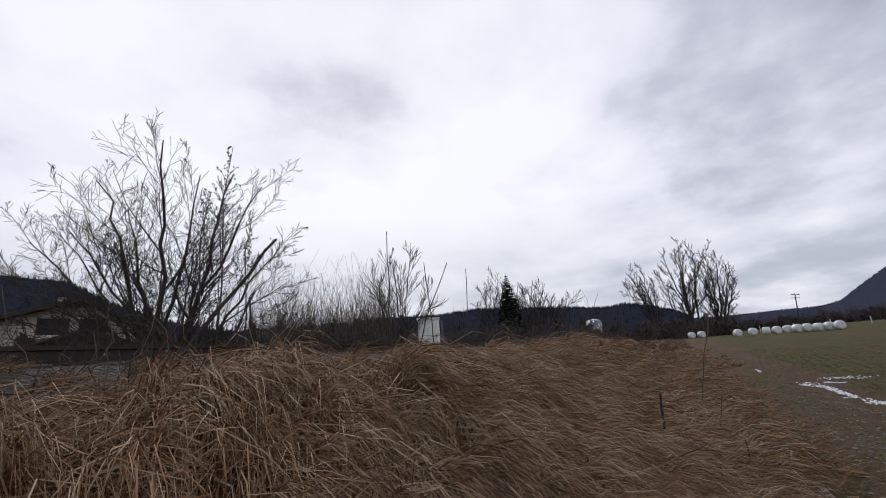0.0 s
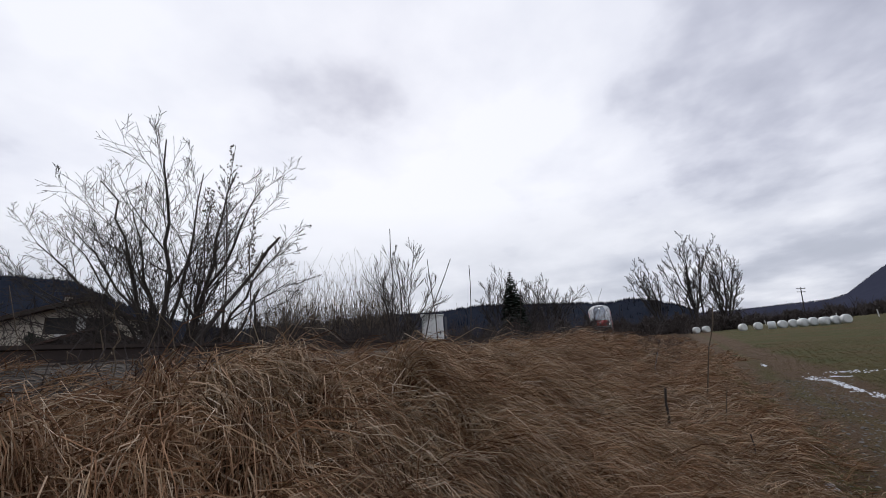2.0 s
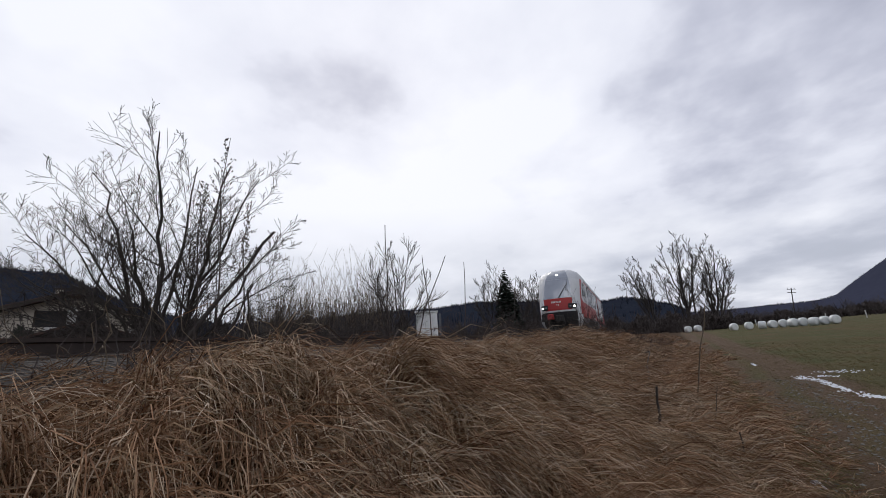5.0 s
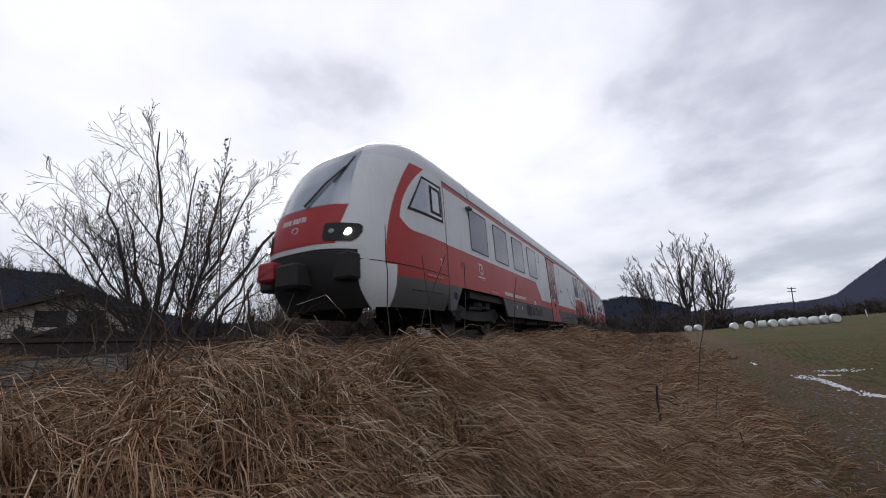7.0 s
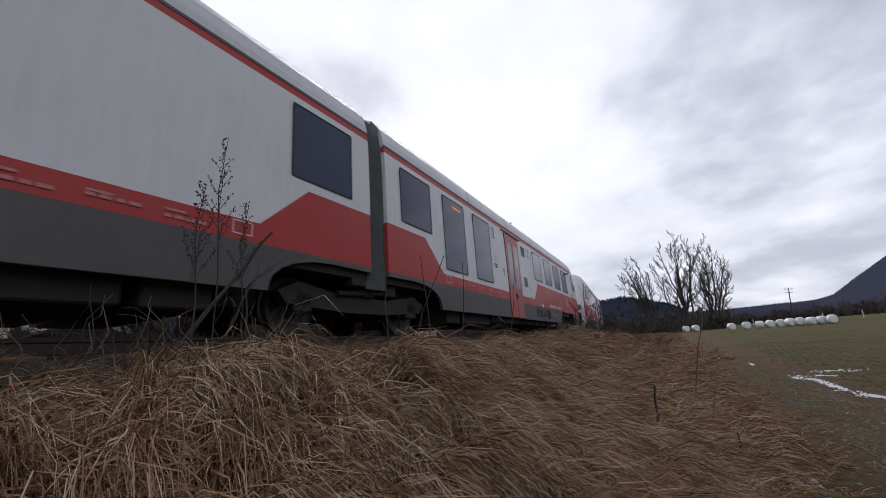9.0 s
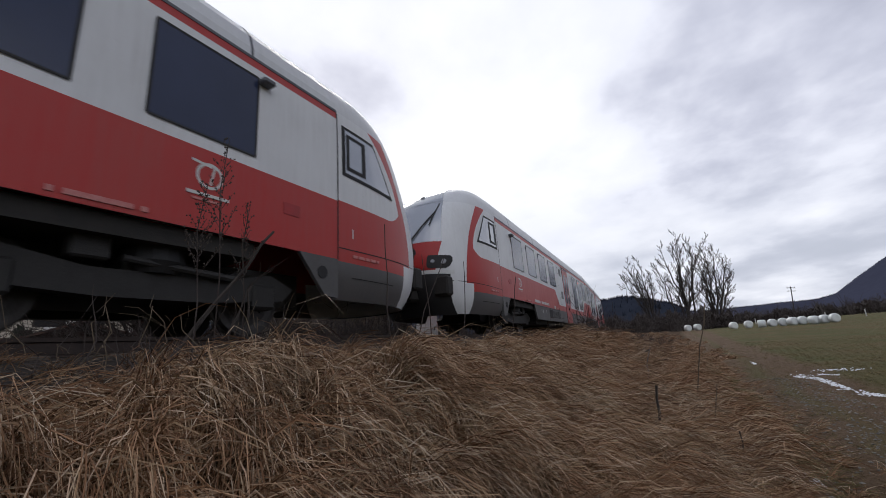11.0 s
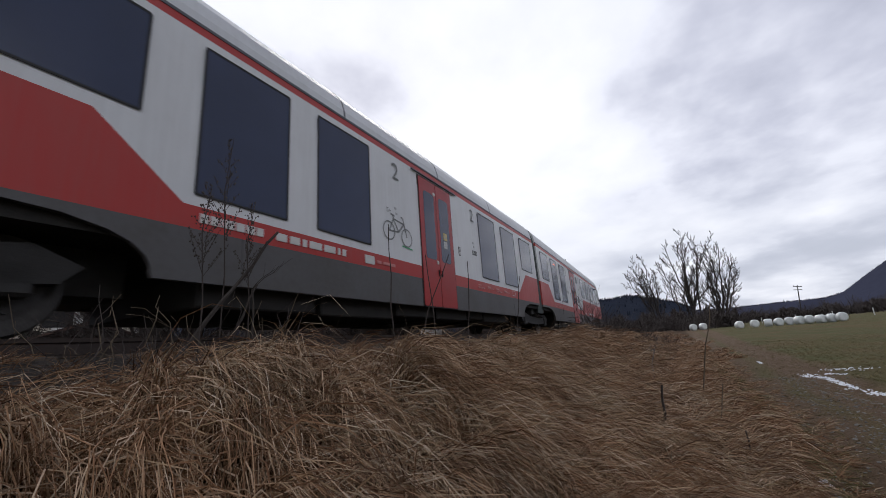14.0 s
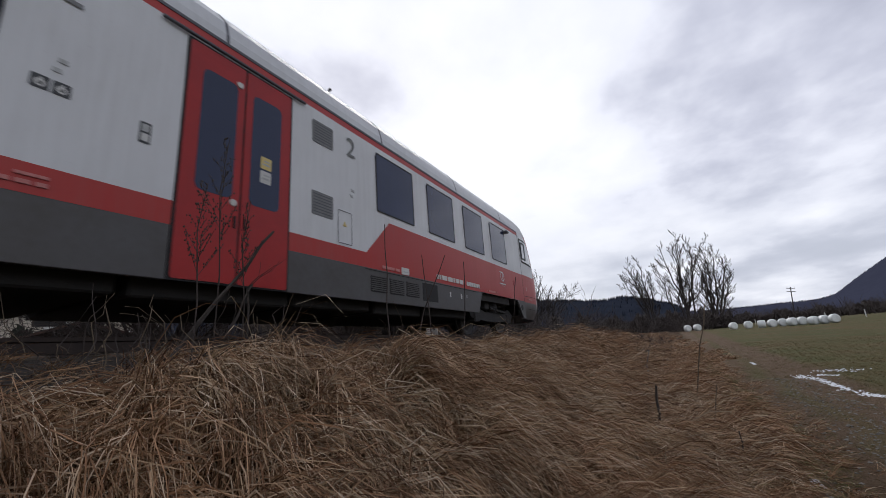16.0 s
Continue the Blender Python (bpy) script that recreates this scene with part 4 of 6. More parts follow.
def strand_paint(name, stops, patch=((0.16, 0.09, 0.045), 0.35)):
    m = bpy.data.materials.new(name)
    nt = tree_of(m)
    geo = nt.nodes.new("ShaderNodeNewGeometry")
    c = ramp(nt, geo.outputs["Random Per Island"], stops)
    n = noise_of(nt, geo.outputs["Position"], 0.9, 3)
    f = mth(nt, "MULTIPLY_ADD", mth(nt, "SUBTRACT", n, 0.5), 4.0, 0.4, True)
    c = mixc(nt, mth(nt, "MULTIPLY", f, patch[1]), c, patch[0])
    n4 = noise_of(nt, geo.outputs["Position"], 2.6, 3)
    c = mixc(nt, mth(nt, "MULTIPLY_ADD", mth(nt, "SUBTRACT", n4, 0.5), 3.0, -0.05, True), c, (0.11, 0.06, 0.033))
    n2 = noise_of(nt, geo.outputs["Position"], 45, 2)
    c = mixc(nt, mth(nt, "MULTIPLY", n2, 0.5), c, (0.03, 0.02, 0.014))
    finish(nt, c, 0.85, 0, None, 0.2)
    return m


M_STRAW = strand_paint("dead_grass", [(0.0, (0.045, 0.022, 0.012)), (0.22, (0.16, 0.080, 0.042)), (0.5, (0.38, 0.22, 0.12)), (0.8, (0.56, 0.39, 0.245)), (1.0, (0.78, 0.66, 0.50))], ((0.34, 0.17, 0.082), 0.45))
M_PALE = strand_paint("bleached_stalks", [(0.0, (0.34, 0.22, 0.12)), (0.6, (0.56, 0.42, 0.27)), (1.0, (0.74, 0.63, 0.49))], ((0.42, 0.24, 0.12), 0.3))
M_TURF = strand_paint("meadow_grass", [(0.0, (0.055, 0.060, 0.022)), (0.4, (0.13, 0.14, 0.052)), (0.7, (0.21, 0.185, 0.082)), (1.0, (0.40, 0.30, 0.16))], ((0.22, 0.14, 0.065), 0.5))


def strands(name, n, pick, length, width, seed, material, label, lean=0.5, droop=1.0, flow=0.6, clump=0.0, up=0.55, lift=0.0):
    """Many thin curved blades on the ground as one mesh. Each has a root, bends over and hangs."""
    rs = np.random.RandomState(seed)
    x, y, *tuft = pick(rs, n)
    if clump:
        # pull roots towards clump centres
        cx, cy = np.round(x / clump), np.round(y / clump)
        hx = np.modf(np.sin(cx * 127.1 + cy * 311.7) * 43758.5)[0]
        hy = np.modf(np.sin(cx * 269.5 + cy * 183.3) * 24634.6)[0]
        k = rs.uniform(0.05, 1.0, n) ** 0.9
        x, y = cx * clump + hx * clump * 0.5 + (x - cx * clump) * k, cy * clump + hy * clump * 0.5 + (y - cy * clump) * k
    z = surface_z(x, y) - 0.02 + lift * rs.uniform(0, 1, n)
    L = length[0] + (length[1] - length[0]) * rs.beta(2, 2.5, n)
    # combed heading: down the bank, turned by slow noise
    a = -math.pi / 2 + flow * wobble(x, y, 1.6, 1.3, seed + 1) + flow * wobble(x, y, 0.6, 1.0, seed + 2) + rs.normal(0, lean, n)
    e = np.clip(rs.normal(up, 0.28, n), 0.05, 1.35)
    if tuft:
        # blades of one tuft share heading, rise and length
        q = tuft[0]
        a = a + 1.1 * (q[:, 0] - 0.5)
        e = np.clip(up + 0.55 * (q[:, 1] - 0.5) + rs.normal(0, 0.16, n), 0.05, 1.4)
        L = L * (0.6 + 0.8 * q[:, 2])
    hx, hy = np.cos(a), np.sin(a)
    w = width * rs.uniform(0.6, 1.35, n)
    segs = 4
    px, py, pz = [x], [y], [z]
    el = e.copy()
    for s in range(segs):
        st = L / segs
        px.append(px[-1] + hx * np.cos(el) * st)
        py.append(py[-1] + hy * np.cos(el) * st)
        g = surface_z(px[-1], py[-1]) + 0.006
        pz.append(np.maximum(pz[-1] + np.sin(el) * st, g))
        el = el - droop * rs.uniform(0.25, 0.75, n)
        tw = rs.normal(0, 0.35 * min(lean, 0.65), n)
        hx, hy = hx * np.cos(tw) - hy * np.sin(tw), hx * np.sin(tw) + hy * np.cos(tw)
    # ribbons turned at random about their length
    ra = rs.uniform(0, math.pi, n)
    sx, sy, sz = np.cos(ra) * -np.sin(a), np.cos(ra) * np.cos(a), np.sin(ra)
    vs = np.zeros((n, 2 * segs + 1, 3), dtype=np.float32)
    for s in range(segs):
        q = w * (1 - 0.16 * s) / 2
        for k, sg in ((0, 1), (1, -1)):
            vs[:, 2 * s + k, 0], vs[:, 2 * s + k, 1], vs[:, 2 * s + k, 2] = px[s] + sg * sx * q, py[s] + sg * sy * q, pz[s] + sg * sz * q
    vs[:, 2 * segs, 0], vs[:, 2 * segs, 1], vs[:, 2 * segs, 2] = px[segs], py[segs], pz[segs]
    base = np.arange(n)[:, None] * (2 * segs + 1)
    f = []
    for s in range(segs - 1):
        f += [base + np.array([[2 * s, 2 * s + 1, 2 * s + 3]]), base + np.array([[2 * s, 2 * s + 3, 2 * s + 2]])]
    f.append(base + np.array([[2 * segs - 2, 2 * segs - 1, 2 * segs]]))
    ob = big_mesh(name, vs.reshape(-1, 3), np.concatenate(f), material)
    tagged(ob, label, "grass", kind="stuff")
    return ob


def area(x0, x1, out0, out1, power=1.0):
    """Roots between two offsets from the track's centre, thinning with x."""
    def pick(rs, n):
        x = x0 + (x1 - x0) * rs.uniform(0, 1, n) ** power
        yt = np.interp(x, _TX, _TY)
        y = yt - (out0 + (out1 - out0) * rs.uniform(0, 1, n))
        return x, y
    return pick


def tufts(x0, x1, out0, out1, count, size, power=1.0):
    """Roots gathered in separate tufts, each with its own random triple."""
    base = area(x0, x1, out0, out1, power)

    def pick(rs, n):
        cx, cy = base(rs, count)
        q = rs.uniform(0, 1, (count, 3))
        k = rs.randint(0, count, n)
        r = size * (0.6 + 0.8 * q[k, 2])
        return cx[k] + rs.normal(0, 1, n) * r, cy[k] + rs.normal(0, 1, n) * r, q[k]
    return pick


BANK = "tangled dead brown grass matted on the bank"
LOCKS = "long locks of dead grass fallen down the bank"
TUFT = "upright tufts of dead grass on the crest of the bank"
strands("bank_grass", 42000, area(0.0, 7.5, 2.3, 6.15, 0.9), (0.25, 0.62), 0.0056, 11, M_STRAW, BANK, 0.6, 1.6, 0.45, 0.5, 0.75)
strands("bank_grass", 22000, area(6.5, 18, 2.3, 6.4), (0.25, 0.55), 0.0095, 12, M_STRAW, BANK, 0.9, 1.3, 0.7, 0.8, 0.75)
strands("bank_grass", 26000, area(17, 62, 2.3, 7.2, 1.2), (0.2, 0.45), 0.021, 13, M_STRAW, BANK, 0.9, 0.9, 0.9, 1.1, 0.7)
strands("fallen_grass", 34000, tufts(0.6, 7.5, 2.75, 5.9, 640, 0.05, 0.85), (0.35, 0.78), 0.0062, 51, M_STRAW, LOCKS, 0.24, 1.45, 0.55, 0.0, 0.85)
strands("fallen_grass", 24000, tufts(5.5, 20, 2.7, 6.2, 420, 0.075), (0.35, 0.8), 0.0115, 52, M_STRAW, LOCKS, 0.24, 1.3, 0.55, 0.0, 0.9)
strands("fallen_grass", 4200, tufts(0.8, 6.5, 2.8, 5.9, 360, 0.06, 0.85), (0.35, 0.8), 0.0064, 53, M_PALE, "bleached locks among the dead grass", 0.35, 1.4, 0.6, 0.0, 0.9)
strands("fallen_grass", 2600, tufts(5.5, 18, 2.8, 6.0, 300, 0.08), (0.35, 0.8), 0.0110, 54, M_PALE, "bleached locks among the dead grass", 0.35, 1.2, 0.6, 0.0, 0.95)
strands("crest_tufts", 5200, tufts(3.2, 9, 2.35, 3.0, 75, 0.06), (0.12, 0.30), 0.0060, 55, M_STRAW, TUFT, 0.9, 0.5, 0.7, 0.0, 1.2)
strands("crest_tufts", 6500, tufts(8, 26, 2.3, 3.2, 120, 0.10), (0.18, 0.42), 0.0105, 56, M_STRAW, TUFT, 0.9, 0.5, 0.7, 0.0, 1.2)
strands("crest_grass", 11000, area(0.0, 8, 1.5, 3.2), (0.12, 0.32), 0.0058, 14, M_STRAW, "dead grass tufts along the edge of the track bed", 1.2, 0.6, 0.6, 0.4, 0.85)
strands("crest_grass", 10000, area(6.5, 32, 1.7, 3.4), (0.15, 0.38), 0.010, 24, M_STRAW, "dead grass tufts along the edge of the track bed", 1.0, 0.6, 0.6, 0.5, 0.95)
strands("bleached_grass", 4200, area(0.6, 9, 2.9, 6.0, 0.8), (0.3, 0.75), 0.0056, 15, M_PALE, "bleached stalks over the dead grass", 1.3, 0.9, 0.7, 0.0, 0.75)
strands("hanging_grass", 17000, area(-0.2, 4.2, 3.0, 5.6), (0.35, 0.8), 0.0054, 25, M_STRAW, "long dead grass hanging down the bank", 0.22, 1.9, 0.16, 0.42, 0.9)
strands("hanging_grass", 3600, area(-0.2, 5.0, 3.0, 5.6), (0.4, 0.85), 0.0058, 26, M_PALE, "long bleached grass hanging down the bank", 0.3, 1.7, 0.2, 0.42, 0.9)
strands("tangled_grass", 14000, area(2.2, 9.5, 2.8, 6.0, 0.9), (0.2, 0.42), 0.0060, 27, M_STRAW, "tangled dead grass standing out of the mat", 1.3, 1.0, 0.9, 0.6, 0.85)
strands("far_side_grass", 14000, area(-2, 40, -5.0, -2.3), (0.3, 0.8), 0.008, 16, M_STRAW, "dead grass beyond the railway", 1.5, 0.6, 0.6, 0.5, 0.9)


def meadow(rs, n):
    x = 2.5 + 26 * rs.uniform(0, 1, n) ** 1.5
    y = -0.75 - (0.2 + x * 0.45) * rs.uniform(0, 1, n) ** 1.1
    trodden = (y > -3.0) & (y < -0.95) & (rs.uniform(0, 1, n) > 0.5)
    return x, np.where(trodden, y - 2.3, y)


strands("meadow_grass", 40000, meadow, (0.04, 0.13), 0.006, 17, M_TURF, "short trodden meadow grass", 2.5, 0.5, 2.0, 0.22, 0.8)
strands("bank_foot_grass", 24000, area(1.5, 26, 5.2, 7.0), (0.10, 0.32), 0.007, 19, M_STRAW, "thin dead grass at the foot of the bank", 0.9, 0.9, 0.8, 0.35, 0.6)
strands("meadow_edge_grass", 12000, area(2.0, 22, 5.6, 6.7), (0.12, 0.35), 0.006, 18, M_TURF, "greenish grass at the foot of the bank", 0.8, 0.8, 0.8, 0.3, 0.6)

# ---- bare trees, bushes and weeds ----
M_BARK = mat("dark_bark", (0.050, 0.040, 0.034), (0.028, 0.023, 0.020), 9, 0.95, bumpy=0.3)
M_TWIG = mat("twig_bark", (0.062, 0.048, 0.042), (0.035, 0.028, 0.026), 5, 0.9)
M_WILLOW = mat("pale_shoots", (0.15, 0.115, 0.075), (0.08, 0.06, 0.042), 3, 0.9)
M_FIR = mat("spruce_needles", (0.012, 0.022, 0.016), (0.022, 0.034, 0.022), 4, 0.9, bumpy=0.3)
M_SEED = mat("dry_seed_heads", (0.065, 0.050, 0.038), (0.035, 0.027, 0.021), 20, 0.95)


def grow(g, rs, p, d, length, r, depth, spread, kids, curl, up, minr=0.0022, bits=None, ratio=(0.38, 0.72)):
    """One limb with its side twigs, recursively."""
    pts, rad = [p], [r]
    n = 5 if depth > 1 else 4
    for i in range(n):
        d = (d + Vector((rs.gauss(0, curl), rs.gauss(0, curl), rs.gauss(0, curl) + up))).normalized()
        p = p + d * length / n
        pts.append(p)
        rad.append(max(r * (1 - 0.55 * (i + 1) / n), minr))
        if depth > 0:
            k = kids if i else max(kids - 1, 0)
            for _ in range(k):
                if rs.random() < 0.82:
                    ax = Vector((rs.gauss(0, 1), rs.gauss(0, 1), rs.gauss(0, 1)))
                    side_d = d.cross(ax).normalized()
                    ang = spread * rs.uniform(0.55, 1.25)
                    nd_ = (d * math.cos(ang) + side_d * math.sin(ang)).normalized()
                    grow(g, rs, p, nd_, length * rs.uniform(*ratio), rad[-1] * rs.uniform(0.42, 0.62), depth - 1, spread, kids, curl, up, minr, bits, ratio)
    if bits is not None and depth == 0:
        bits.append(pts[-1])
    g.tube(pts, rad, 5 if r > 0.02 else 3)


def big_tube_mesh(g):
    me = bpy.data.meshes.new("limb")
    me.from_pydata(g.v, [], g.f)
    return me


def polar(az, dist):
    a = radians(az)
    x, y = dist * math.cos(a), dist * math.sin(a)
    return x, y, float(ground_z(x, y))


def at_az(az, dist, dz=0.0):
    x, y, z = polar(az, dist)
    return Vector((x, y, z + dz))


# the wide shrub beyond the line
right = Vector((math.sin(radians(28)), -math.cos(radians(28)), 0))


def branch(g, rs, pts, r, depth, minr, spread, gap, reach, up):
    """A limb along pts with side twigs that shorten towards its tip and turn upwards."""
    n = len(pts) - 1
    rad = [max(r * (1 - 0.8 * i / n), minr) for i in range(n + 1)]
    g.tube(pts, rad, 6 if r > 0.03 else 4 if r > 0.012 else 3)
    if depth == 0:
        return
    total = sum((pts[i + 1] - pts[i]).length for i in range(n))
    t, side = rs.uniform(0.14, 0.24), 1
    while t < 0.99:
        i = min(int(t * n), n - 1)
        p = pts[i].lerp(pts[i + 1], t * n - i)
        d = (pts[i + 1] - pts[i]).normalized()
        ax = d.cross(Vector((rs.gauss(0, 0.8), rs.gauss(0, 0.8), rs.gauss(0, 0.8)))).normalized() * side
        side = -side
        ang = spread * rs.uniform(0.6, 1.2)
        q = (d * math.cos(ang) + ax * math.sin(ang)).normalized()
        ln = total * reach * (1.05 - 0.72 * t) * rs.uniform(0.55, 1.2) * (1.35 if depth == 1 else 1.0)
        m = 5 if depth > 1 else 4
        way = [p]
        for _ in range(m):
            q = (q + Vector((rs.gauss(0, 0.09), rs.gauss(0, 0.09), rs.gauss(0, 0.09) + up))).normalized()
            way.append(way[-1] + q * ln / m)
        branch(g, rs, way, max(rad[i] * rs.uniform(0.35, 0.55), minr), depth - 1, minr, spread, gap * 1.5, reach, up)
        t += gap * rs.uniform(0.6, 1.4)


def arch(rs, a, b, sag, n=9, rough=0.03):
    """Points from a to b that rise first and then bend over."""
    a, b = Vector(a), Vector(b)
    c = a.lerp(b, 0.45) + Vector((0, 0, sag))
    ln = (b - a).length
    out = []
    for i in range(n + 1):
        t = i / n
        q = a * (1 - t) ** 2 + c * 2 * t * (1 - t) + b * t * t
        if 0 < i:
            q = q + Vector((rs.gauss(0, 1), rs.gauss(0, 1), rs.gauss(0, 0.6))) * rough * ln * 0.35
        out.append(q)
    return out


def wide_shrub():
    rs = random.Random(8)
    root = empty("bare_shrub_tree", "many-stemmed leafless shrub tree beyond the railway", "tree")
    root.location = at_az(63.0, 11.0)
    back = Vector((math.cos(radians(63)), math.sin(radians(63)), 0))
    # limb tips: to the side, away, height; thickness at the foot
    for sx, b, h, r in ((-2.0, 0.3, 4.1, 0.060), (-0.65, -0.3, 4.6, 0.068), (1.0, 0.4, 4.0, 0.062), (1.65, -0.4, 3.5, 0.056), (2.3, 0.3, 2.5, 0.046), (-3.4, 0.2, 2.8, 0.056),
                        (-3.5, -0.6, 2.1, 0.044), (-2.7, 0.5, 3.2, 0.052), (0.3, -0.7, 3.6, 0.05), (-1.3, 0.7, 3.6, 0.05), (-2.3, -0.8, 2.6, 0.04), (1.3, 0.8, 2.4, 0.04), (2.2, -0.5, 1.6, 0.034), (-1.2, -0.8, 2.5, 0.036), (0.3, 0.8, 2.6, 0.036), (-3.0, 0.9, 2.5, 0.036)):
        g = Geo()
        foot = Vector((rs.uniform(-0.35, 0.35), rs.uniform(-0.2, 0.2), -0.2))
        tip = right * sx * 1.12 + back * b + Vector((0, 0, h * 1.27))
        branch(g, rs, arch(rs, foot, tip, 0.35 * abs(sx) * 0.5 + 0.1), r, 3, 0.0048, 0.74, 0.082, 0.56, 0.06)
        part("limb", big_tube_mesh(g), M_BARK, root)
    return root


wide_shrub()


def spread_tree(name, label, place, tips, r, minr, seed, depth=3, gap=0.06, reach=0.34, spread=0.7, category="tree", up=0.06, foot=0.25, sag=0.1):
    """A leafless tree: every tip is the end of one limb, given to the side, away and up."""
    rs = random.Random(seed)
    root = empty(name, label, category)
    root.location = place
    away = Vector((-right.y, right.x, 0))
    for sx, b, h in tips:
        g = Geo()
        a = Vector((rs.uniform(-foot, foot), rs.uniform(-foot, foot), -0.2))
        branch(g, rs, arch(rs, a, right * sx + away * b + Vector((0, 0, h)), h * sag + 0.12 * abs(sx)), r * rs.uniform(0.75, 1.0), depth, minr, spread, gap, reach, up)
        part("limb", big_tube_mesh(g), M_BARK, root)
    return root


FIELD = "tall leafless tree at the edge of the meadow"
spread_tree("bare_field_tree", FIELD, at_az(-1.7, 84, -0.2), ((-2.2, 0.5, 14.6), (-0.4, -0.6, 16.0), (1.2, 0.6, 16.6), (2.8, -0.4, 15.8), (4.2, 0.3, 13.5), (-3.8, 0.2, 12.0), (0.4, 0.9, 12.0)), 0.21, 0.019, 31, gap=0.075, spread=0.55, foot=1.2, reach=0.44)
spread_tree("bare_field_tree", FIELD, at_az(-4.6, 82, -0.2), ((2.2, 0.2, 13.6), (-0.6, 0.5, 12.0), (3.6, -0.4, 11.2), (4.6, 0.5, 8.4), (-1.8, -0.5, 9.4), (0.9, 0.8, 14.0)), 0.22, 0.019, 32, gap=0.07, spread=0.65, foot=0.25, reach=0.46)
spread_tree("bare_field_tree", FIELD, at_az(1.8, 90, -0.2), ((-3.4, 0.3, 13.0), (-1.4, -0.5, 13.4), (-5.0, 0.2, 10.8), (0.8, 0.4, 12.0), (-2.8, 0.7, 11.5)), 0.19, 0.020, 33, gap=0.075, spread=0.65, foot=0.3, reach=0.46)
spread_tree("bare_sapling", "thin leafless sapling with upright twigs", at_az(35.5, 15.5), ((-1.1, 0.2, 3.6), (-0.2, -0.2, 4.1), (0.6, 0.2, 4.0), (1.4, -0.1, 2.8), (-0.8, 0.3, 2.8)), 0.045, 0.0080, 21, 2, 0.07, 0.50, 0.55)
for az, dist, w, h, seed in ((15.4, 48, 3.4, 8.0, 22), (18.0, 50, 2.8, 8.8, 23), (21.6, 46, 2.2, 8.0, 24)):
    rq = random.Random(seed)
    tips = [(w * (k / 6 - 0.5) * 2.2, rq.uniform(-1, 1), h * rq.uniform(0.75, 1.1) * (1 - 0.35 * abs(k / 3 - 1))) for k in range(7)]
    spread_tree("bare_bush", "leafless bush of fine twigs", at_az(az, dist), tips, 0.06, 0.0145, seed, 2, 0.06, 0.5, 0.55, "bush", foot=0.6)


def thicket(name, n, az0, az1, d0, d1, h0, h1, r, seed, material, label, bend=0.10, twigs=3):
    """A dense stand of thin upright shoots as one mesh."""
    rs = random.Random(seed)
    g = Geo()
    for _ in range(n):
        p = at_az(rs.uniform(az0, az1), rs.uniform(d0, d1), -0.1)
        h = rs.uniform(h0, h1) * (0.75 + 0.5 * abs(math.sin(p.x * 0.7 + p.y * 0.4)))
        d = Vector((rs.gauss(0, bend * 1.6), rs.gauss(0, bend * 1.6), 1)).normalized()
        grow(g, rs, p, d, h, r * rs.uniform(0.6, 1.2), 1 if twigs else 0, 0.45, 1 if twigs < 3 else 2, bend * 0.6, 0.02, r * 0.30)
    me = big_tube_mesh(g)
    me.materials.append(material)
    return tagged(new(name, me), label, "bush", kind="stuff")


thicket("willow_shoots", 620, 36.5, 53, 17, 23, 1.7, 2.7, 0.014, 41, M_WILLOW, "stand of thin upright leafless willow shoots", 0.08, 2)
thicket("bramble_thicket", 1700, 35, 86, 9.8, 19, 0.7, 1.5, 0.014, 42, M_TWIG, "low dark tangle of brambles and twigs", 0.5)
thicket("bramble_thicket", 800, 8, 34, 19, 44, 0.8, 1.8, 0.022, 43, M_TWIG, "low dark tangle of brambles and twigs", 0.4)
thicket("hedge_brush", 520, -4, 10, 62, 95, 1.2, 2.6, 0.05, 44, M_TWIG, "dark leafless brush at the end of the meadow", 0.35)
thicket("far_brush", 600, -19, 3, 120, 190, 1.2, 3.0, 0.09, 45, M_TWIG, "distant line of leafless trees and brush", 0.25)
thicket("bank_brambles", 420, 1, 12, 12, 32, 0.30, 0.75, 0.011, 48, M_TWIG, "low dark brambles on the slope of the bank", 0.5)
thicket("bank_weeds", 130, 10, 24, 16, 36, 0.25, 0.55, 0.010, 46, M_WILLOW, "dead upright weeds on the crest of the bank", 0.3)
thicket("bank_weeds", 70, 26, 76, 3.4, 7, 0.3, 0.6, 0.004, 47, M_WILLOW, "dead upright weeds on the crest of the bank", 0.45)


def spruce(place, h, w, seed):
    """Conical spruce: trunk and whorls of drooping needle sprays."""
    rs = random.Random(seed)
    root = empty("spruce", "dark green young spruce beside leafless bushes", "tree")
    root.location = place
    part("trunk", Geo().tube([(0, 0, -0.2), (0, 0, h)], [h * 0.022, 0.01], 6), M_BARK, root)
    g = Geo()
    z = h * 0.06
    while z < h * 0.98:
        reach = w * (1 - z / h) ** 0.85 + 0.08
        for k in range(18):
            a = rs.uniform(0, math.tau)
            q = reach * rs.uniform(0.65, 1.1)
            tip = Vector((math.cos(a) * q, math.sin(a) * q, z - q * 0.22 + rs.uniform(-0.1, 0.1)))
            mid = tip * 0.55 + Vector((0, 0, z * 0.45 + 0.06 * q))
            s = Vector((-math.sin(a), math.cos(a), 0)) * q * 0.30
            g.add([(0, 0, z), mid + s, tip, mid - s, mid - Vector((0, 0, q * 0.16))], [(0, 1, 2), (0, 2, 3), (0, 4, 2), (1, 4, 3)])
        z += h * 0.028
    part("crown", big_tube_mesh(g), M_FIR, root)


spruce(at_az(20.0, 43), 8.2, 2.3, 3)


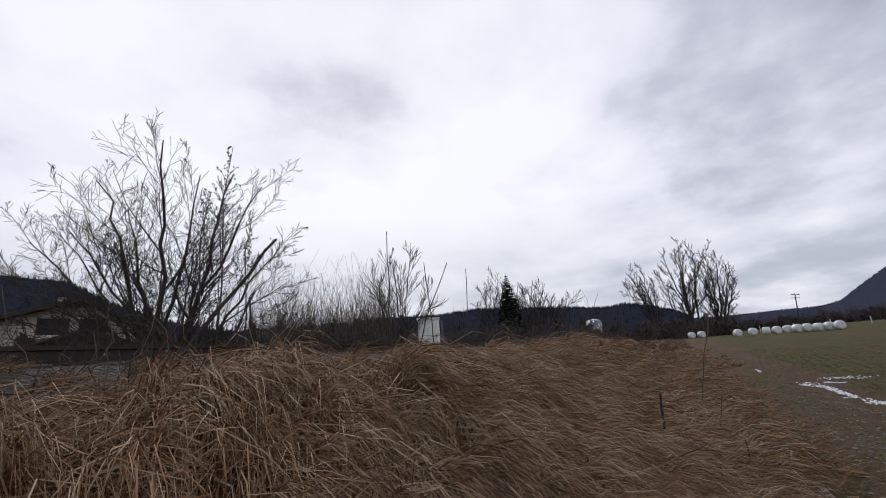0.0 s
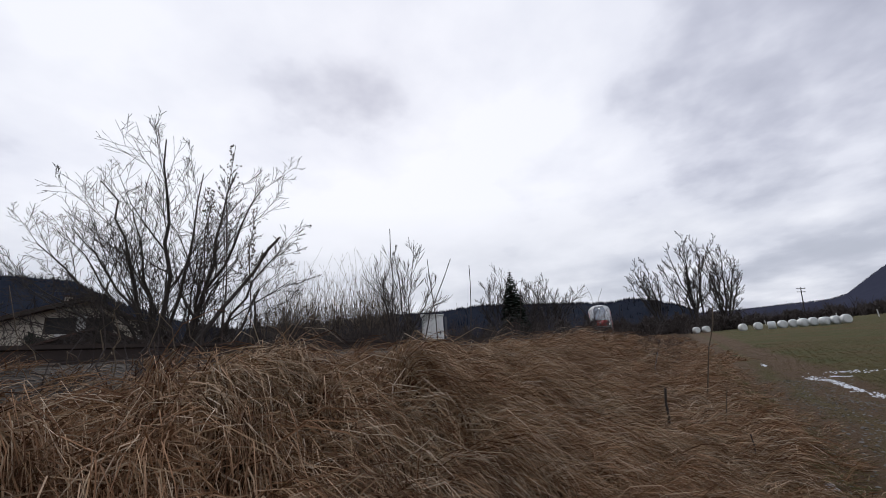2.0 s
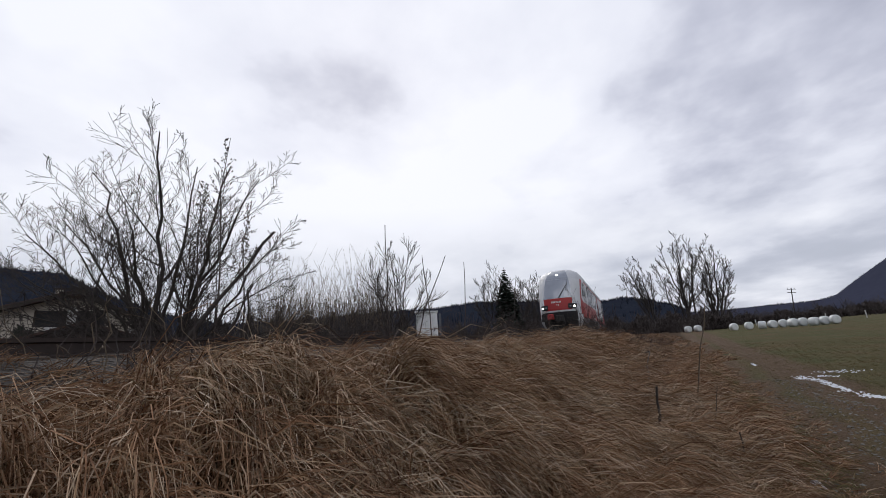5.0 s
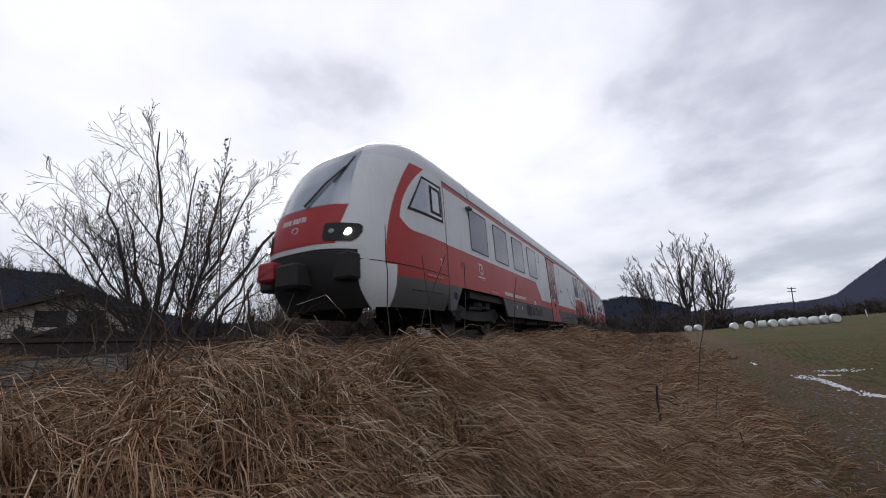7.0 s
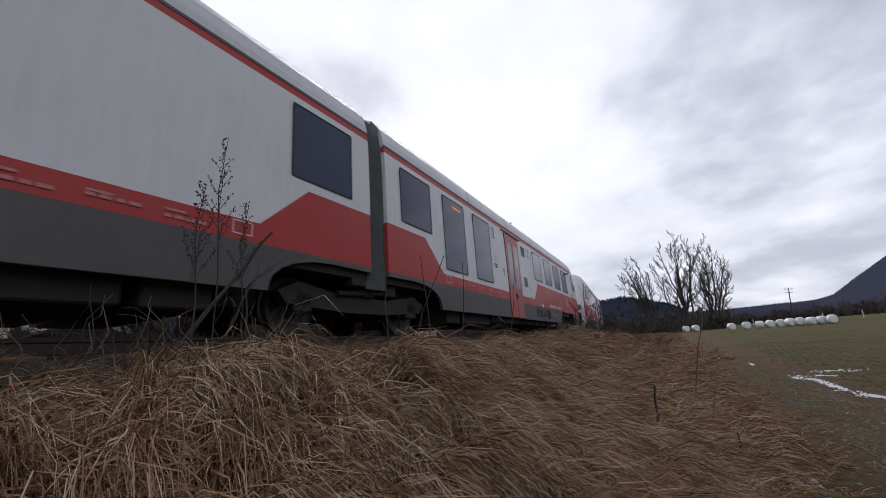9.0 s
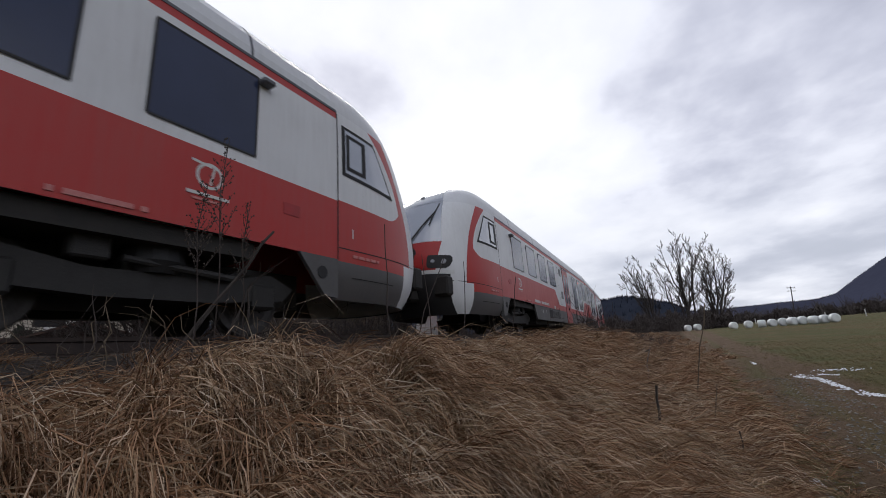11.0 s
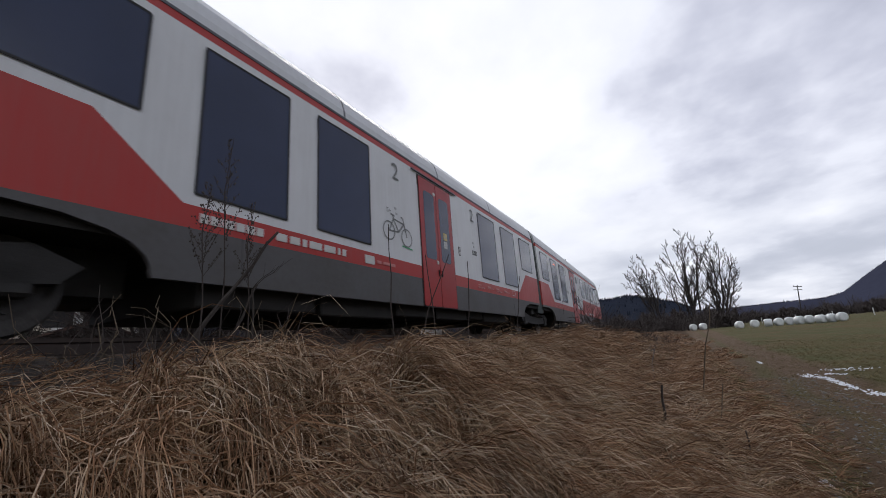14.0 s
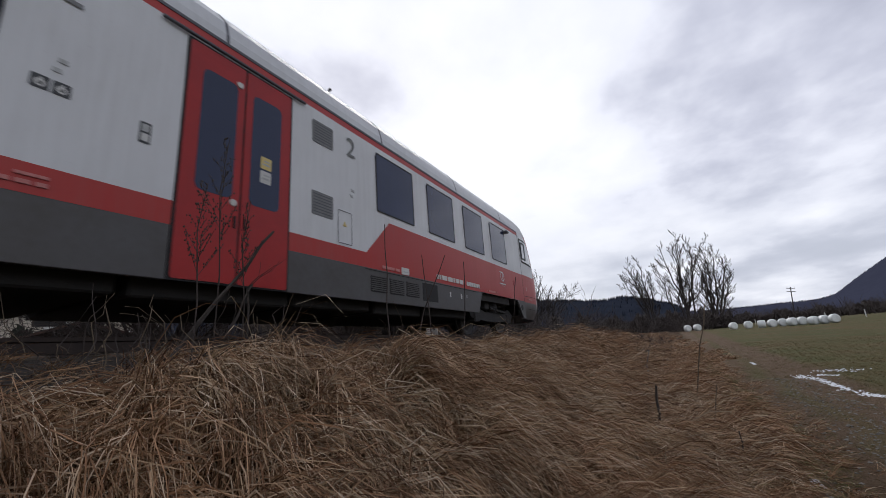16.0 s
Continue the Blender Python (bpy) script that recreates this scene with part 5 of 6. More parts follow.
def mugwort(place, h, seed):
    """Tall dead weed with seed spires."""
    rs = random.Random(seed)
    root = empty("dead_weed", "tall dead weed with dry seed heads on the bank", "weed")
    root.location = place
    g, s = Geo(), Geo()
    g.tube([(0, 0, -0.05), (0.02, 0.0, h * 0.4), (-0.01, 0.02, h * 0.75), (0.03, 0.0, h)], [0.0065, 0.0055, 0.004, 0.002], 5)
    z = h * 0.52
    while z < h:
        for _ in range(1):
            a = rs.uniform(0, math.tau)
            ln = ((h - z) * 0.36 + 0.04) * rs.uniform(0.4, 1.1)
            d = Vector((math.cos(a) * 0.55, math.sin(a) * 0.55, 0.9)).normalized()
            p0 = Vector((0, 0, z))
            p1 = p0 + d * ln
            g.tube([p0, p1], [0.0028, 0.0015], 3)
            for t in np.linspace(0.25, 1, max(4, int(ln / 0.022))):
                c = p0.lerp(p1, float(t)) + Vector((rs.gauss(0, 0.009), rs.gauss(0, 0.009), rs.gauss(0, 0.009)))
                r = rs.uniform(0.004, 0.008)
                s.add([c + Vector((r, 0, 0)), c + Vector((-r, r, 0)), c + Vector((-r, -r, 0)), c + Vector((0, 0, 1.7 * r)), c - Vector((0, 0, 1.2 * r))], [(0, 1, 3), (1, 2, 3), (2, 0, 3), (1, 0, 4), (2, 1, 4), (0, 2, 4)])
        z += h * 0.022
    part("stem", big_tube_mesh(g), M_TWIG, root)
    tagged(part("seed_head", big_tube_mesh(s), M_SEED, root), kind="stuff")


def on_bank(az, out):
    """Place on the ground in direction az, out metres from the track's centre line."""
    a = radians(az)
    x = 1.0
    for _ in range(30):
        x = (float(np.interp(x, _TX, _TY)) - out) / math.tan(a)
    y = x * math.tan(a)
    return Vector((x, y, float(ground_z(x, y))))


mugwort(on_bank(58.4, 2.55), 1.98, 1)
mugwort(on_bank(60.6, 2.65), 1.5, 2)
mugwort(on_bank(55.4, 2.6), 1.45, 3)


def stick(name, label, a, b, r0, r1, material, seed=0, kinks=5, rough=0.02, twig=0):
    """A single woody stem from a to b."""
    rs = random.Random(seed)
    a, b = Vector(a), Vector(b)
    pts = [a.lerp(b, i / kinks) + (Vector((rs.gauss(0, rough), rs.gauss(0, rough), rs.gauss(0, rough))) if 0 < i < kinks else Vector()) for i in range(kinks + 1)]
    g = Geo().tube(pts, [r0 + (r1 - r0) * i / kinks for i in range(kinks + 1)], 6)
    for k in range(twig):
        p = pts[rs.randint(1, kinks)]
        d = ((b - a).normalized() + Vector((rs.gauss(0, 0.7), rs.gauss(0, 0.7), rs.gauss(0.3, 0.4)))).normalized()
        grow(g, rs, p, d, rs.uniform(0.15, 0.4), r1 * 0.6, 1, 0.6, 1, 0.15, 0.02, 0.0016)
    me = big_tube_mesh(g)
    me.materials.append(material)
    return tagged(new(name, me), label, "stem")


def dir_point(az, slope, dist):
    a = radians(az)
    return Vector((dist * math.cos(a), dist * math.sin(a), EYE.z + slope * dist))


stick("leaning_branch", "dark broken branch leaning out of the grass", dir_point(63.5, -0.01, 3.3), dir_point(52.0, 0.297, 3.75), 0.02, 0.011, M_BARK, 1, 7, 0.012, 0)
stick("leaning_branch", "dark broken branch leaning out of the grass", dir_point(58.3, 0.0, 3.4), dir_point(54.3, 0.17, 3.6), 0.014, 0.008, M_BARK, 2, 5, 0.02, 0)
stick("upright_stem", "thin dark upright stem in the grass", dir_point(54.6, 0.0, 3.5), dir_point(54.9, 0.16, 3.5), 0.010, 0.007, M_BARK, 3, 4, 0.008, 2)
for az0, s0, az1, s1, dd, sd in ((36.6, 0.04, 36.8, 0.32, 5.6, 5), (33.8, 0.06, 28.2, 0.231, 6.0, 6), (30.6, 0.05, 31.6, 0.235, 6.5, 7), (26.2, 0.05, 25.6, 0.21, 7.0, 8), (20.0, 0.04, 18.4, 0.16, 9, 9)):
    stick("dry_stem", "thin dry stem standing on the bank", dir_point(az0, s0 - 0.06, dd), dir_point(az1, s1, dd), 0.011, 0.006, M_TWIG, sd, 5, 0.015, 0)
for k in range(44):
    az, rr = random.uniform(50, 74), random.uniform(3.2, 4.4)
    stick("brush_stem", "thin twisted twig on the crest of the bank", dir_point(az, -0.02, rr), dir_point(az + random.uniform(-5, 5), random.uniform(0.04, 0.17), rr + random.uniform(-0.2, 0.3)), 0.005, 0.002, M_TWIG if k % 3 else M_WILLOW, 60 + k, 5, 0.03, 0)
stick("field_stake", "dark wooden stake in the dry grass", dir_point(3.6, -0.215, 5.7), dir_point(3.0, -0.105, 5.75), 0.019, 0.013, M_BARK, 11, 4, 0.008)
stick("cane", "thin bleached cane standing at the meadow's edge", dir_point(-0.7, -0.150, 8.6), dir_point(-3.7, 0.054, 8.6), 0.012, 0.008, M_WILLOW, 12, 5, 0.012)
stick("cane", "thin bleached cane standing at the meadow's edge", dir_point(-2.0, -0.20, 6.6), dir_point(-3.2, -0.105, 6.7), 0.008, 0.005, M_WILLOW, 13, 4, 0.008)
stick("cane", "thin bleached cane standing at the meadow's edge", dir_point(-4.2, -0.27, 5.4), dir_point(-4.3, -0.19, 5.4), 0.008, 0.006, M_TWIG, 14, 4, 0.008)
stick("fallen_branch", "thin dark branch lying in the grass", (8.5, 0.55, float(ground_z(8.5, 0.55)) + 0.25), (15.5, 0.9, float(ground_z(15.5, 0.9)) + 0.35), 0.016, 0.010, M_BARK, 15, 7, 0.08, 4)

# ---- wrapped bales ----
M_WRAP = mat("bale_wrap", (0.70, 0.72, 0.70), (0.52, 0.55, 0.54), 1.6, 0.35, bumpy=0.15, coat=0.2)


def bale_mesh(seed):
    """Rounded wrapped bale lying on its side, with sagging edges."""
    rs = random.Random(seed)
    g = Geo()
    n = 22
    prof = [(0.0, -0.62), (0.30, -0.625), (0.50, -0.61), (0.60, -0.54), (0.635, -0.40), (0.645, 0.0), (0.635, 0.40), (0.60, 0.54), (0.50, 0.61), (0.30, 0.625), (0.0, 0.62)]
    for r, x in prof:
        for k in range(n):
            a = k * math.tau / n
            q = r * (1 + 0.02 * math.sin(3 * a + seed) + rs.uniform(-0.008, 0.008))
            z = math.sin(a) * q
            g.v.append((x * (1 + rs.uniform(-0.01, 0.01)), math.cos(a) * q * 1.05, max(z, -0.60) + 0.60))
    g.f = [(i * n + k, i * n + (k + 1) % n, (i + 1) * n + (k + 1) % n, (i + 1) * n + k) for i in range(len(prof) - 1) for k in range(n)]
    return g.mesh("wrapping", smooth=True)


BALES = [bale_mesh(k) for k in range(3)]
for k, (az, dist, turn) in enumerate(((-1.5, 62, 25), (-2.5, 62, 35), (-6.0, 57, 20), (-7.4, 56, 10), (-8.6, 55, 80), (-9.5, 55, 15), (-10.4, 55, 5), (-11.2, 54.5, 30), (-12.0, 54.5, 12), (-12.9, 54, 40), (-13.7, 54, 18), (-14.5, 53.5, 8))):
    b = empty("wrapped_bale", "round bale in white plastic wrap on the meadow", "bale", "bales in the meadow")
    b.matrix_basis = pose(*polar(az, dist), 0, 0, turn)
    part("wrapping", BALES[k % 3], M_WRAP, b).scale = (0.56, 0.58, 0.66)

# ---- snow ----
M_SNOW = mat("old_snow", (0.72, 0.75, 0.80), (0.55, 0.57, 0.60), 3, 0.7, bumpy=0.4)


def snow_patch(cx, cy, lx, ly, turn, seed, holes=0.35):
    """Thin melting snow in broken flakes."""
    rs = random.Random(seed)
    g = Geo()
    for _ in range(int(95 * max(lx, ly)) + 6):
        u, v = rs.gauss(0, 0.42) * lx, rs.gauss(0, 0.42) * ly
        x, y = cx + u * math.cos(turn) - v * math.sin(turn), cy + u * math.sin(turn) + v * math.cos(turn)
        r = rs.uniform(0.010, 0.030) * (0.9 if cx < 6 else 1.0)
        z = float(ground_z(x, y))
        n = 8
        ring = []
        for k in range(n):
            a = k * math.tau / n
            q = r * rs.uniform(0.6, 1.3)
            px, py = x + math.cos(a + turn) * q * 1.8, y + math.sin(a + turn) * q
            ring.append((px, py, float(ground_z(px, py)) + 0.004))
        g.add([(x, y, z + 0.016)] + ring, [(0, k + 1, (k + 1) % n + 1) for k in range(n)])
    tagged(part("snow_patch", g, M_SNOW), "thin patch of old melting snow on the grass", "snow", kind="stuff")


for q in ((16.6, -2.05, 0.35, 0.07, 0.0, 4), (13.7, -2.58, 0.55, 0.12, 0.05, 1), (12.2, -2.76, 1.5, 0.08, 0.08, 2), (10.4, -2.92, 0.8, 0.10, 0.1, 3), (14.2, -3.45, 0.60, 0.30, 1.4, 10), (13.5, -3.0, 0.35, 0.22, 0.9, 11),
          (5.25, -0.88, 0.16, 0.07, 0.2, 5), (4.0, 0.34, 0.08, 0.04, 0.4, 6)):
    snow_patch(*q)


def track_stones():
    """Loose stones and clods in the wheel lines of the farm track."""
    rs = random.Random(91)
    g = Geo()
    for _ in range(1500):
        x = 3.5 + 9.5 * rs.random() ** 1.3
        y = rs.choice((-1.0, -1.75, -1.75, -2.3)) + rs.gauss(0, 0.22) - 0.05 * (x - 6)
        r = rs.uniform(0.008, 0.026)
        z = float(ground_z(x, y))
        a = rs.uniform(0, 3)
        ring = [(x + math.cos(a + k * math.tau / 5) * r * rs.uniform(0.7, 1.3), y + math.sin(a + k * math.tau / 5) * r * rs.uniform(0.7, 1.3), z + r * rs.uniform(0.1, 0.3)) for k in range(5)]
        g.add(ring + [(x, y, z + r * rs.uniform(0.6, 0.9)), (x, y, z - r * 0.4)], [(k, (k + 1) % 5, 5) for k in range(5)] + [((k + 1) % 5, k, 6) for k in range(5)])
    m = mat("field_stone", (0.24, 0.23, 0.21), (0.07, 0.06, 0.05), 2.5, 0.9, bumpy=0.2)
    me = big_tube_mesh(g)
    me.materials.append(m)
    tagged(new("track_stones", me), "loose grey stones in the muddy farm track", "stones", kind="stuff")


track_stones()

# ---- lineside cabinet ----


def cabinet(place, turn):
    c = empty("lineside_cabinet", "weathered white concrete cabinet beyond the track", "cabinet")
    c.matrix_basis = Matrix.Translation(place) @ Matrix.Rotation(radians(turn), 4, "Z")
    pale = mat("cabinet_paint", (0.80, 0.81, 0.80), (0.66, 0.67, 0.66), 4, 0.7, bumpy=0.15)
    part("body", Geo().box(-0.4, 0.4, -0.28, 0.28, 0.0, 1.32), pale, c, bevel=0.02)
    part("lid", Geo().slab([(-0.44, 1.32), (0.44, 1.32), (0.44, 1.36), (-0.44, 1.40)], -0.32, 0.32), pale, c)
    part("door", Geo().box(-0.34, 0.34, -0.292, -0.28, 0.12, 1.24), pale, c, bevel=0.004)
    part("lock", Geo().box(0.24, 0.29, -0.31, -0.29, 0.62, 0.74), M_GUTTER, c)
    part("post", Geo().box(0.46, 0.54, -0.1, 0.1, 0.0, 1.28), M_GUTTER, c)


cabinet(at_az(31.4, 15.6, 0.15), -60)

# ---- houses and gardens beyond the line ----
M_PLASTER = mat("house_plaster", (0.58, 0.53, 0.45), (0.46, 0.42, 0.35), 0.8, 0.9, bumpy=0.15)
M_OCHRE = mat("ochre_plaster", (0.40, 0.23, 0.09), (0.32, 0.18, 0.07), 0.9, 0.9)
M_TILE = mat("roof_tiles", (0.085, 0.045, 0.032), (0.05, 0.03, 0.024), 3, 0.85, bumpy=0.4)
M_BOARD = mat("dark_boards", (0.05, 0.036, 0.026), (0.03, 0.022, 0.017), 3, 0.85, bumpy=0.3)
M_FRAME = mat("window_frame_white", (0.6, 0.6, 0.58), None, 6, 0.6)
M_PANE = glass_tint("house_pane", (0.02, 0.022, 0.024))


def house(place, turn, half_l, half_r, depth, wall, rise, label):
    """Gabled house; the gable faces local -y."""
    h = empty("house", label, "house")
    h.matrix_basis = Matrix.Translation(place) @ Matrix.Rotation(radians(turn), 4, "Z")
    apex = wall + rise
    g = Geo().slab([(-half_l, -0.5), (half_r, -0.5), (half_r, wall), (0, apex), (-half_l, wall)], 0.0, depth)
    part("wall", g, M_PLASTER, h)
    part("lower_wall", Geo().box(-half_l - 0.6, -half_l + 1.6, -0.5, 0.3, -0.5, wall - 0.9), M_OCHRE, h)
    for sx, ex in ((-1, half_l), (1, half_r)):
        k = rise / ex
        g = Geo()
        e2 = ex + 0.8
        g.slab([(0, apex + 0.05), (sx * e2, apex + 0.05 - k * e2), (sx * e2, apex + 0.27 - k * e2), (0, apex + 0.27)], -1.0, depth + 0.8)
        rf = part("roof", g, M_TILE, h, "brown tiled roof slope")
        part("verge_board", Geo().slab([(0, apex - 0.02), (sx * e2, apex - 0.02 - k * e2), (sx * e2, apex + 0.22 - k * e2), (0, apex + 0.22)], -1.06, -1.0), M_BOARD, rf)
        for t in np.arange(0.4, e2, 0.42):
            z = apex + 0.27 - k * t
            part("tile_course", Geo().box(sx * t - 0.03, sx * t + 0.03, -1.0, depth + 0.8, float(z) - 0.01, float(z) + 0.035), M_TILE, rf)
    # gable balcony: two flat dark panels painted as shaded openings, white pier, white parapet
    for x0, x1 in ((-2.0, -0.45), (0.05, 1.6)):
        op = part("balcony_shade_panel", Geo().box(x0, x1, -0.03, 0.02, apex - 2.25, apex - 1.15), M_SEAM, h, "flat dark panel painted as a shaded balcony opening")
        part("balcony_post", Geo().box(x0 - 0.06, x0 + 0.04, -0.06, -0.03, apex - 2.25, apex - 1.15), M_BOARD, op)
    part("pier", Geo().box(-0.45, 0.05, -0.09, 0.0, apex - 2.6, apex - 0.9), M_FRAME, h, "white plastered pier", bevel=0.01)
    part("parapet", Geo().box(-1.5, 1.7, -0.14, 0.0, apex - 2.75, apex - 2.27), M_FRAME, h, "white balcony parapet", bevel=0.01)
    for x0, x1, z0, z1 in ((-1.6, -0.6, wall - 3.6, wall - 2.2), (1.2, 2.2, wall - 3.6, wall - 2.2)):
        wd = part("window", Geo().box(x0, x1, -0.04, 0.02, z0, z1), M_BOARD, h, bevel=0.01)
        part("pane", Geo().box(x0 + 0.07, x1 - 0.07, -0.055, -0.04, z0 + 0.07, z1 - 0.07), M_PANE, wd)
        part("mullion", Geo().box((x0 + x1) / 2 - 0.03, (x0 + x1) / 2 + 0.03, -0.065, -0.055, z0 + 0.05, z1 - 0.05), M_BOARD, wd)
    ch = part("chimney", Geo().box(-1.3, -0.8, 3.0, 3.5, apex - 1.0, apex + 0.75), M_PLASTER, h, bevel=0.02)
    part("chimney_cap", Geo().box(-1.38, -0.72, 2.92, 3.58, apex + 0.75, apex + 0.85), M_TILE, ch)
    n = 16
    dish = Geo()
    for r, d in ((0.0, 0.10), (0.2, 0.08), (0.36, 0.03), (0.45, -0.03)):
        dish.v += [(3.2 + r * math.cos(q * math.tau / n), -1.3 + d, wall - 0.7 + r * math.sin(q * math.tau / n)) for q in range(n)]
    dish.f = [(i * n + q, i * n + (q + 1) % n, (i + 1) * n + (q + 1) % n, (i + 1) * n + q) for i in range(3) for q in range(n)]
    dob = part("satellite_dish", dish, M_FRAME, h, "pale satellite dish")
    part("dish_arm", Geo().tube([(3.2, -1.2, wall - 0.8), (3.2, -0.3, wall - 1.0)], [0.03, 0.03], 6), M_GUTTER, dob)
    return h


house(at_az(71.2, 38, -0.6), -18.0, 6.2, 4.0, 9.0, 4.0, 2.2, "cream plastered house with a brown tiled gable roof")


def shed(place, turn, w, d, h, label):
    s = empty("shed", label, "shed")
    s.matrix_basis = Matrix.Translation(place) @ Matrix.Rotation(radians(turn), 4, "Z")
    body = part("wall", Geo().slab([(-w, -0.3), (w, -0.3), (w, h), (0, h + 0.5), (-w, h)], 0, d), M_BOARD, s)
    for x in np.arange(-w, w - 0.05, 0.2):
        part("board", Geo().box(float(x) + 0.01, float(x) + 0.185, -0.03, 0.0, -0.2, h - 0.02), M_BOARD, body)
    part("door", Geo().box(-0.45, 0.4, -0.06, -0.03, 0.0, min(1.9, h)), mat("shed_door", (0.13, 0.075, 0.045), None, 4, 0.8), s)
    for sx in (-1, 1):
        part("roof", Geo().slab([(0, h + 0.52), (sx * (w + 0.3), h - 0.13), (sx * (w + 0.3), h - 0.03), (0, h + 0.62)], -0.4, d + 0.3), M_TILE, s)


M_THUJA = mat("hedge_needles", (0.012, 0.018, 0.012), (0.028, 0.034, 0.020), 3, 0.95, bumpy=0.3)


def hedge(name, label, az0, az1, dist, deep, h0, h1, n, size, seed, material):
    """A dense evergreen or brushwood hedge of many small sprays with an uneven top."""
    rs = np.random.RandomState(seed)
    az = np.radians(az0 + (az1 - az0) * rs.uniform(0, 1, n))
    d = dist + deep * rs.uniform(-0.5, 0.5, n)
    x, y = d * np.cos(az), d * np.sin(az)
    top = h0 + (h1 - h0) * (0.5 + 0.5 * np.sin(np.degrees(az) * 1.9 + seed)) * (0.75 + 0.25 * np.sin(np.degrees(az) * 7.3))
    z = ground_z(x, y) + top * rs.uniform(0, 1, n) ** 0.8
    c = np.stack([x, y, z], -1)
    a, b = rs.normal(0, 1, (n, 3)), rs.normal(0, 1, (n, 3))
    a /= np.linalg.norm(a, axis=1)[:, None]
    b /= np.linalg.norm(b, axis=1)[:, None]
    b[:, 2] = np.abs(b[:, 2]) + 0.4
    q = size * rs.uniform(0.5, 1.3, n)[:, None]
    vs = np.stack([c - a * q * 0.5, c + a * q * 0.5, c + b * q], 1).reshape(-1, 3)
    tagged(big_mesh(name, vs, np.arange(3 * n).reshape(-1, 3), material), label, "hedge", kind="stuff")


hedge("evergreen_hedge", "dark evergreen garden hedge in front of the house", 66, 84, 27, 1.6, 1.4, 2.3, 16000, 0.22, 4, M_THUJA)
hedge("brushwood", "dark leafless brushwood behind the railway", 34, 67, 21, 4.0, 1.1, 2.3, 42000, 0.14, 5, M_TWIG)
hedge("brushwood", "dark leafless brushwood behind the railway", 60, 86, 14, 3.0, 0.3, 1.0, 20000, 0.12, 6, M_TWIG)
hedge("brushwood", "dark leafless brushwood behind the railway", 9, 34, 34, 8.0, 0.8, 2.0, 16000, 0.22, 7, M_TWIG)
hedge("brushwood", "dark leafless brushwood at the end of the meadow", -6, 9, 78, 12.0, 1.5, 3.2, 16000, 0.4, 8, M_TWIG)
hedge("brushwood", "distant dark brush along the meadow's edge", -20, -3, 150, 30.0, 1.2, 2.8, 16000, 0.7, 9, M_TWIG)
shed(at_az(70.5, 22.0, -0.1), -20, 1.6, 2.6, 1.7, "low dark board shed in the garden")
shed(at_az(46.0, 62.0, 0.0), -40, 6.0, 5.0, 2.4, "long low dark building behind the shoots")
shed(at_az(38.0, 66.0, 0.0), -45, 5.0, 5.0, 2.6, "low brown-roofed building behind the shoots")


def fence(az0, az1, dist, n):
    f = empty("garden_fence", "dark wooden garden fence", "fence")
    for k in range(n):
        p = at_az(az0 + (az1 - az0) * k / (n - 1), dist + 0.4 * math.sin(k))
        part("post", Geo().box(p.x - 0.05, p.x + 0.05, p.y - 0.05, p.y + 0.05, p.z - 0.3, p.z + 1.25), M_BOARD, f)
        if k:
            for zz in (0.35, 0.95):
                part("fence_rail", Geo().tube([last + Vector((0, 0, zz)), p + Vector((0, 0, zz))], [0.04, 0.04], 4), M_BOARD, f)
        last = p


fence(84, 70, 16.5, 9)

# ---- poles far off ----


def utility_pole(place, h, arms):
    u = empty("utility_pole", "distant wooden power pole with cross-arms", "utility pole")
    u.matrix_basis = Matrix.Translation(place) @ Matrix.Rotation(radians(7), 4, right.cross(Vector((0, 0, -1))))
    part("pole", Geo().tube([(0, 0, -0.5), (0, 0, h)], [0.16, 0.11], 8), M_BARK, u)
    for z in arms:
        part("cross_arm", Geo().box(-0.08, 0.08, -0.95, 0.95, h - z, h - z + 0.14), M_BARK, u)
    for y in (-0.8, 0, 0.8):
        part("insulator", Geo().tube([(0, y, h - 0.3), (0, y, h + 0.1)], [0.06, 0.04], 6), M_WHITE, u)


utility_pole(at_az(-11.5, 150), 9.0, (0.4, 1.3))
utility_pole(at_az(4.6, 420, 30), 12.0, (0.6,))

for k in range(5):
    g = Geo().box(-0.05, 0.05, -0.05, 0.05, -0.2, 0.95)
    ob = tagged(part("marker_post", g, M_WHITE, bevel=0.01), "small white roadside marker post", "marker post", "marker posts")
    ob.location = at_az(-5.2 - 2.9 * k, 92 - 4 * k)

# ---- wooded hills ----


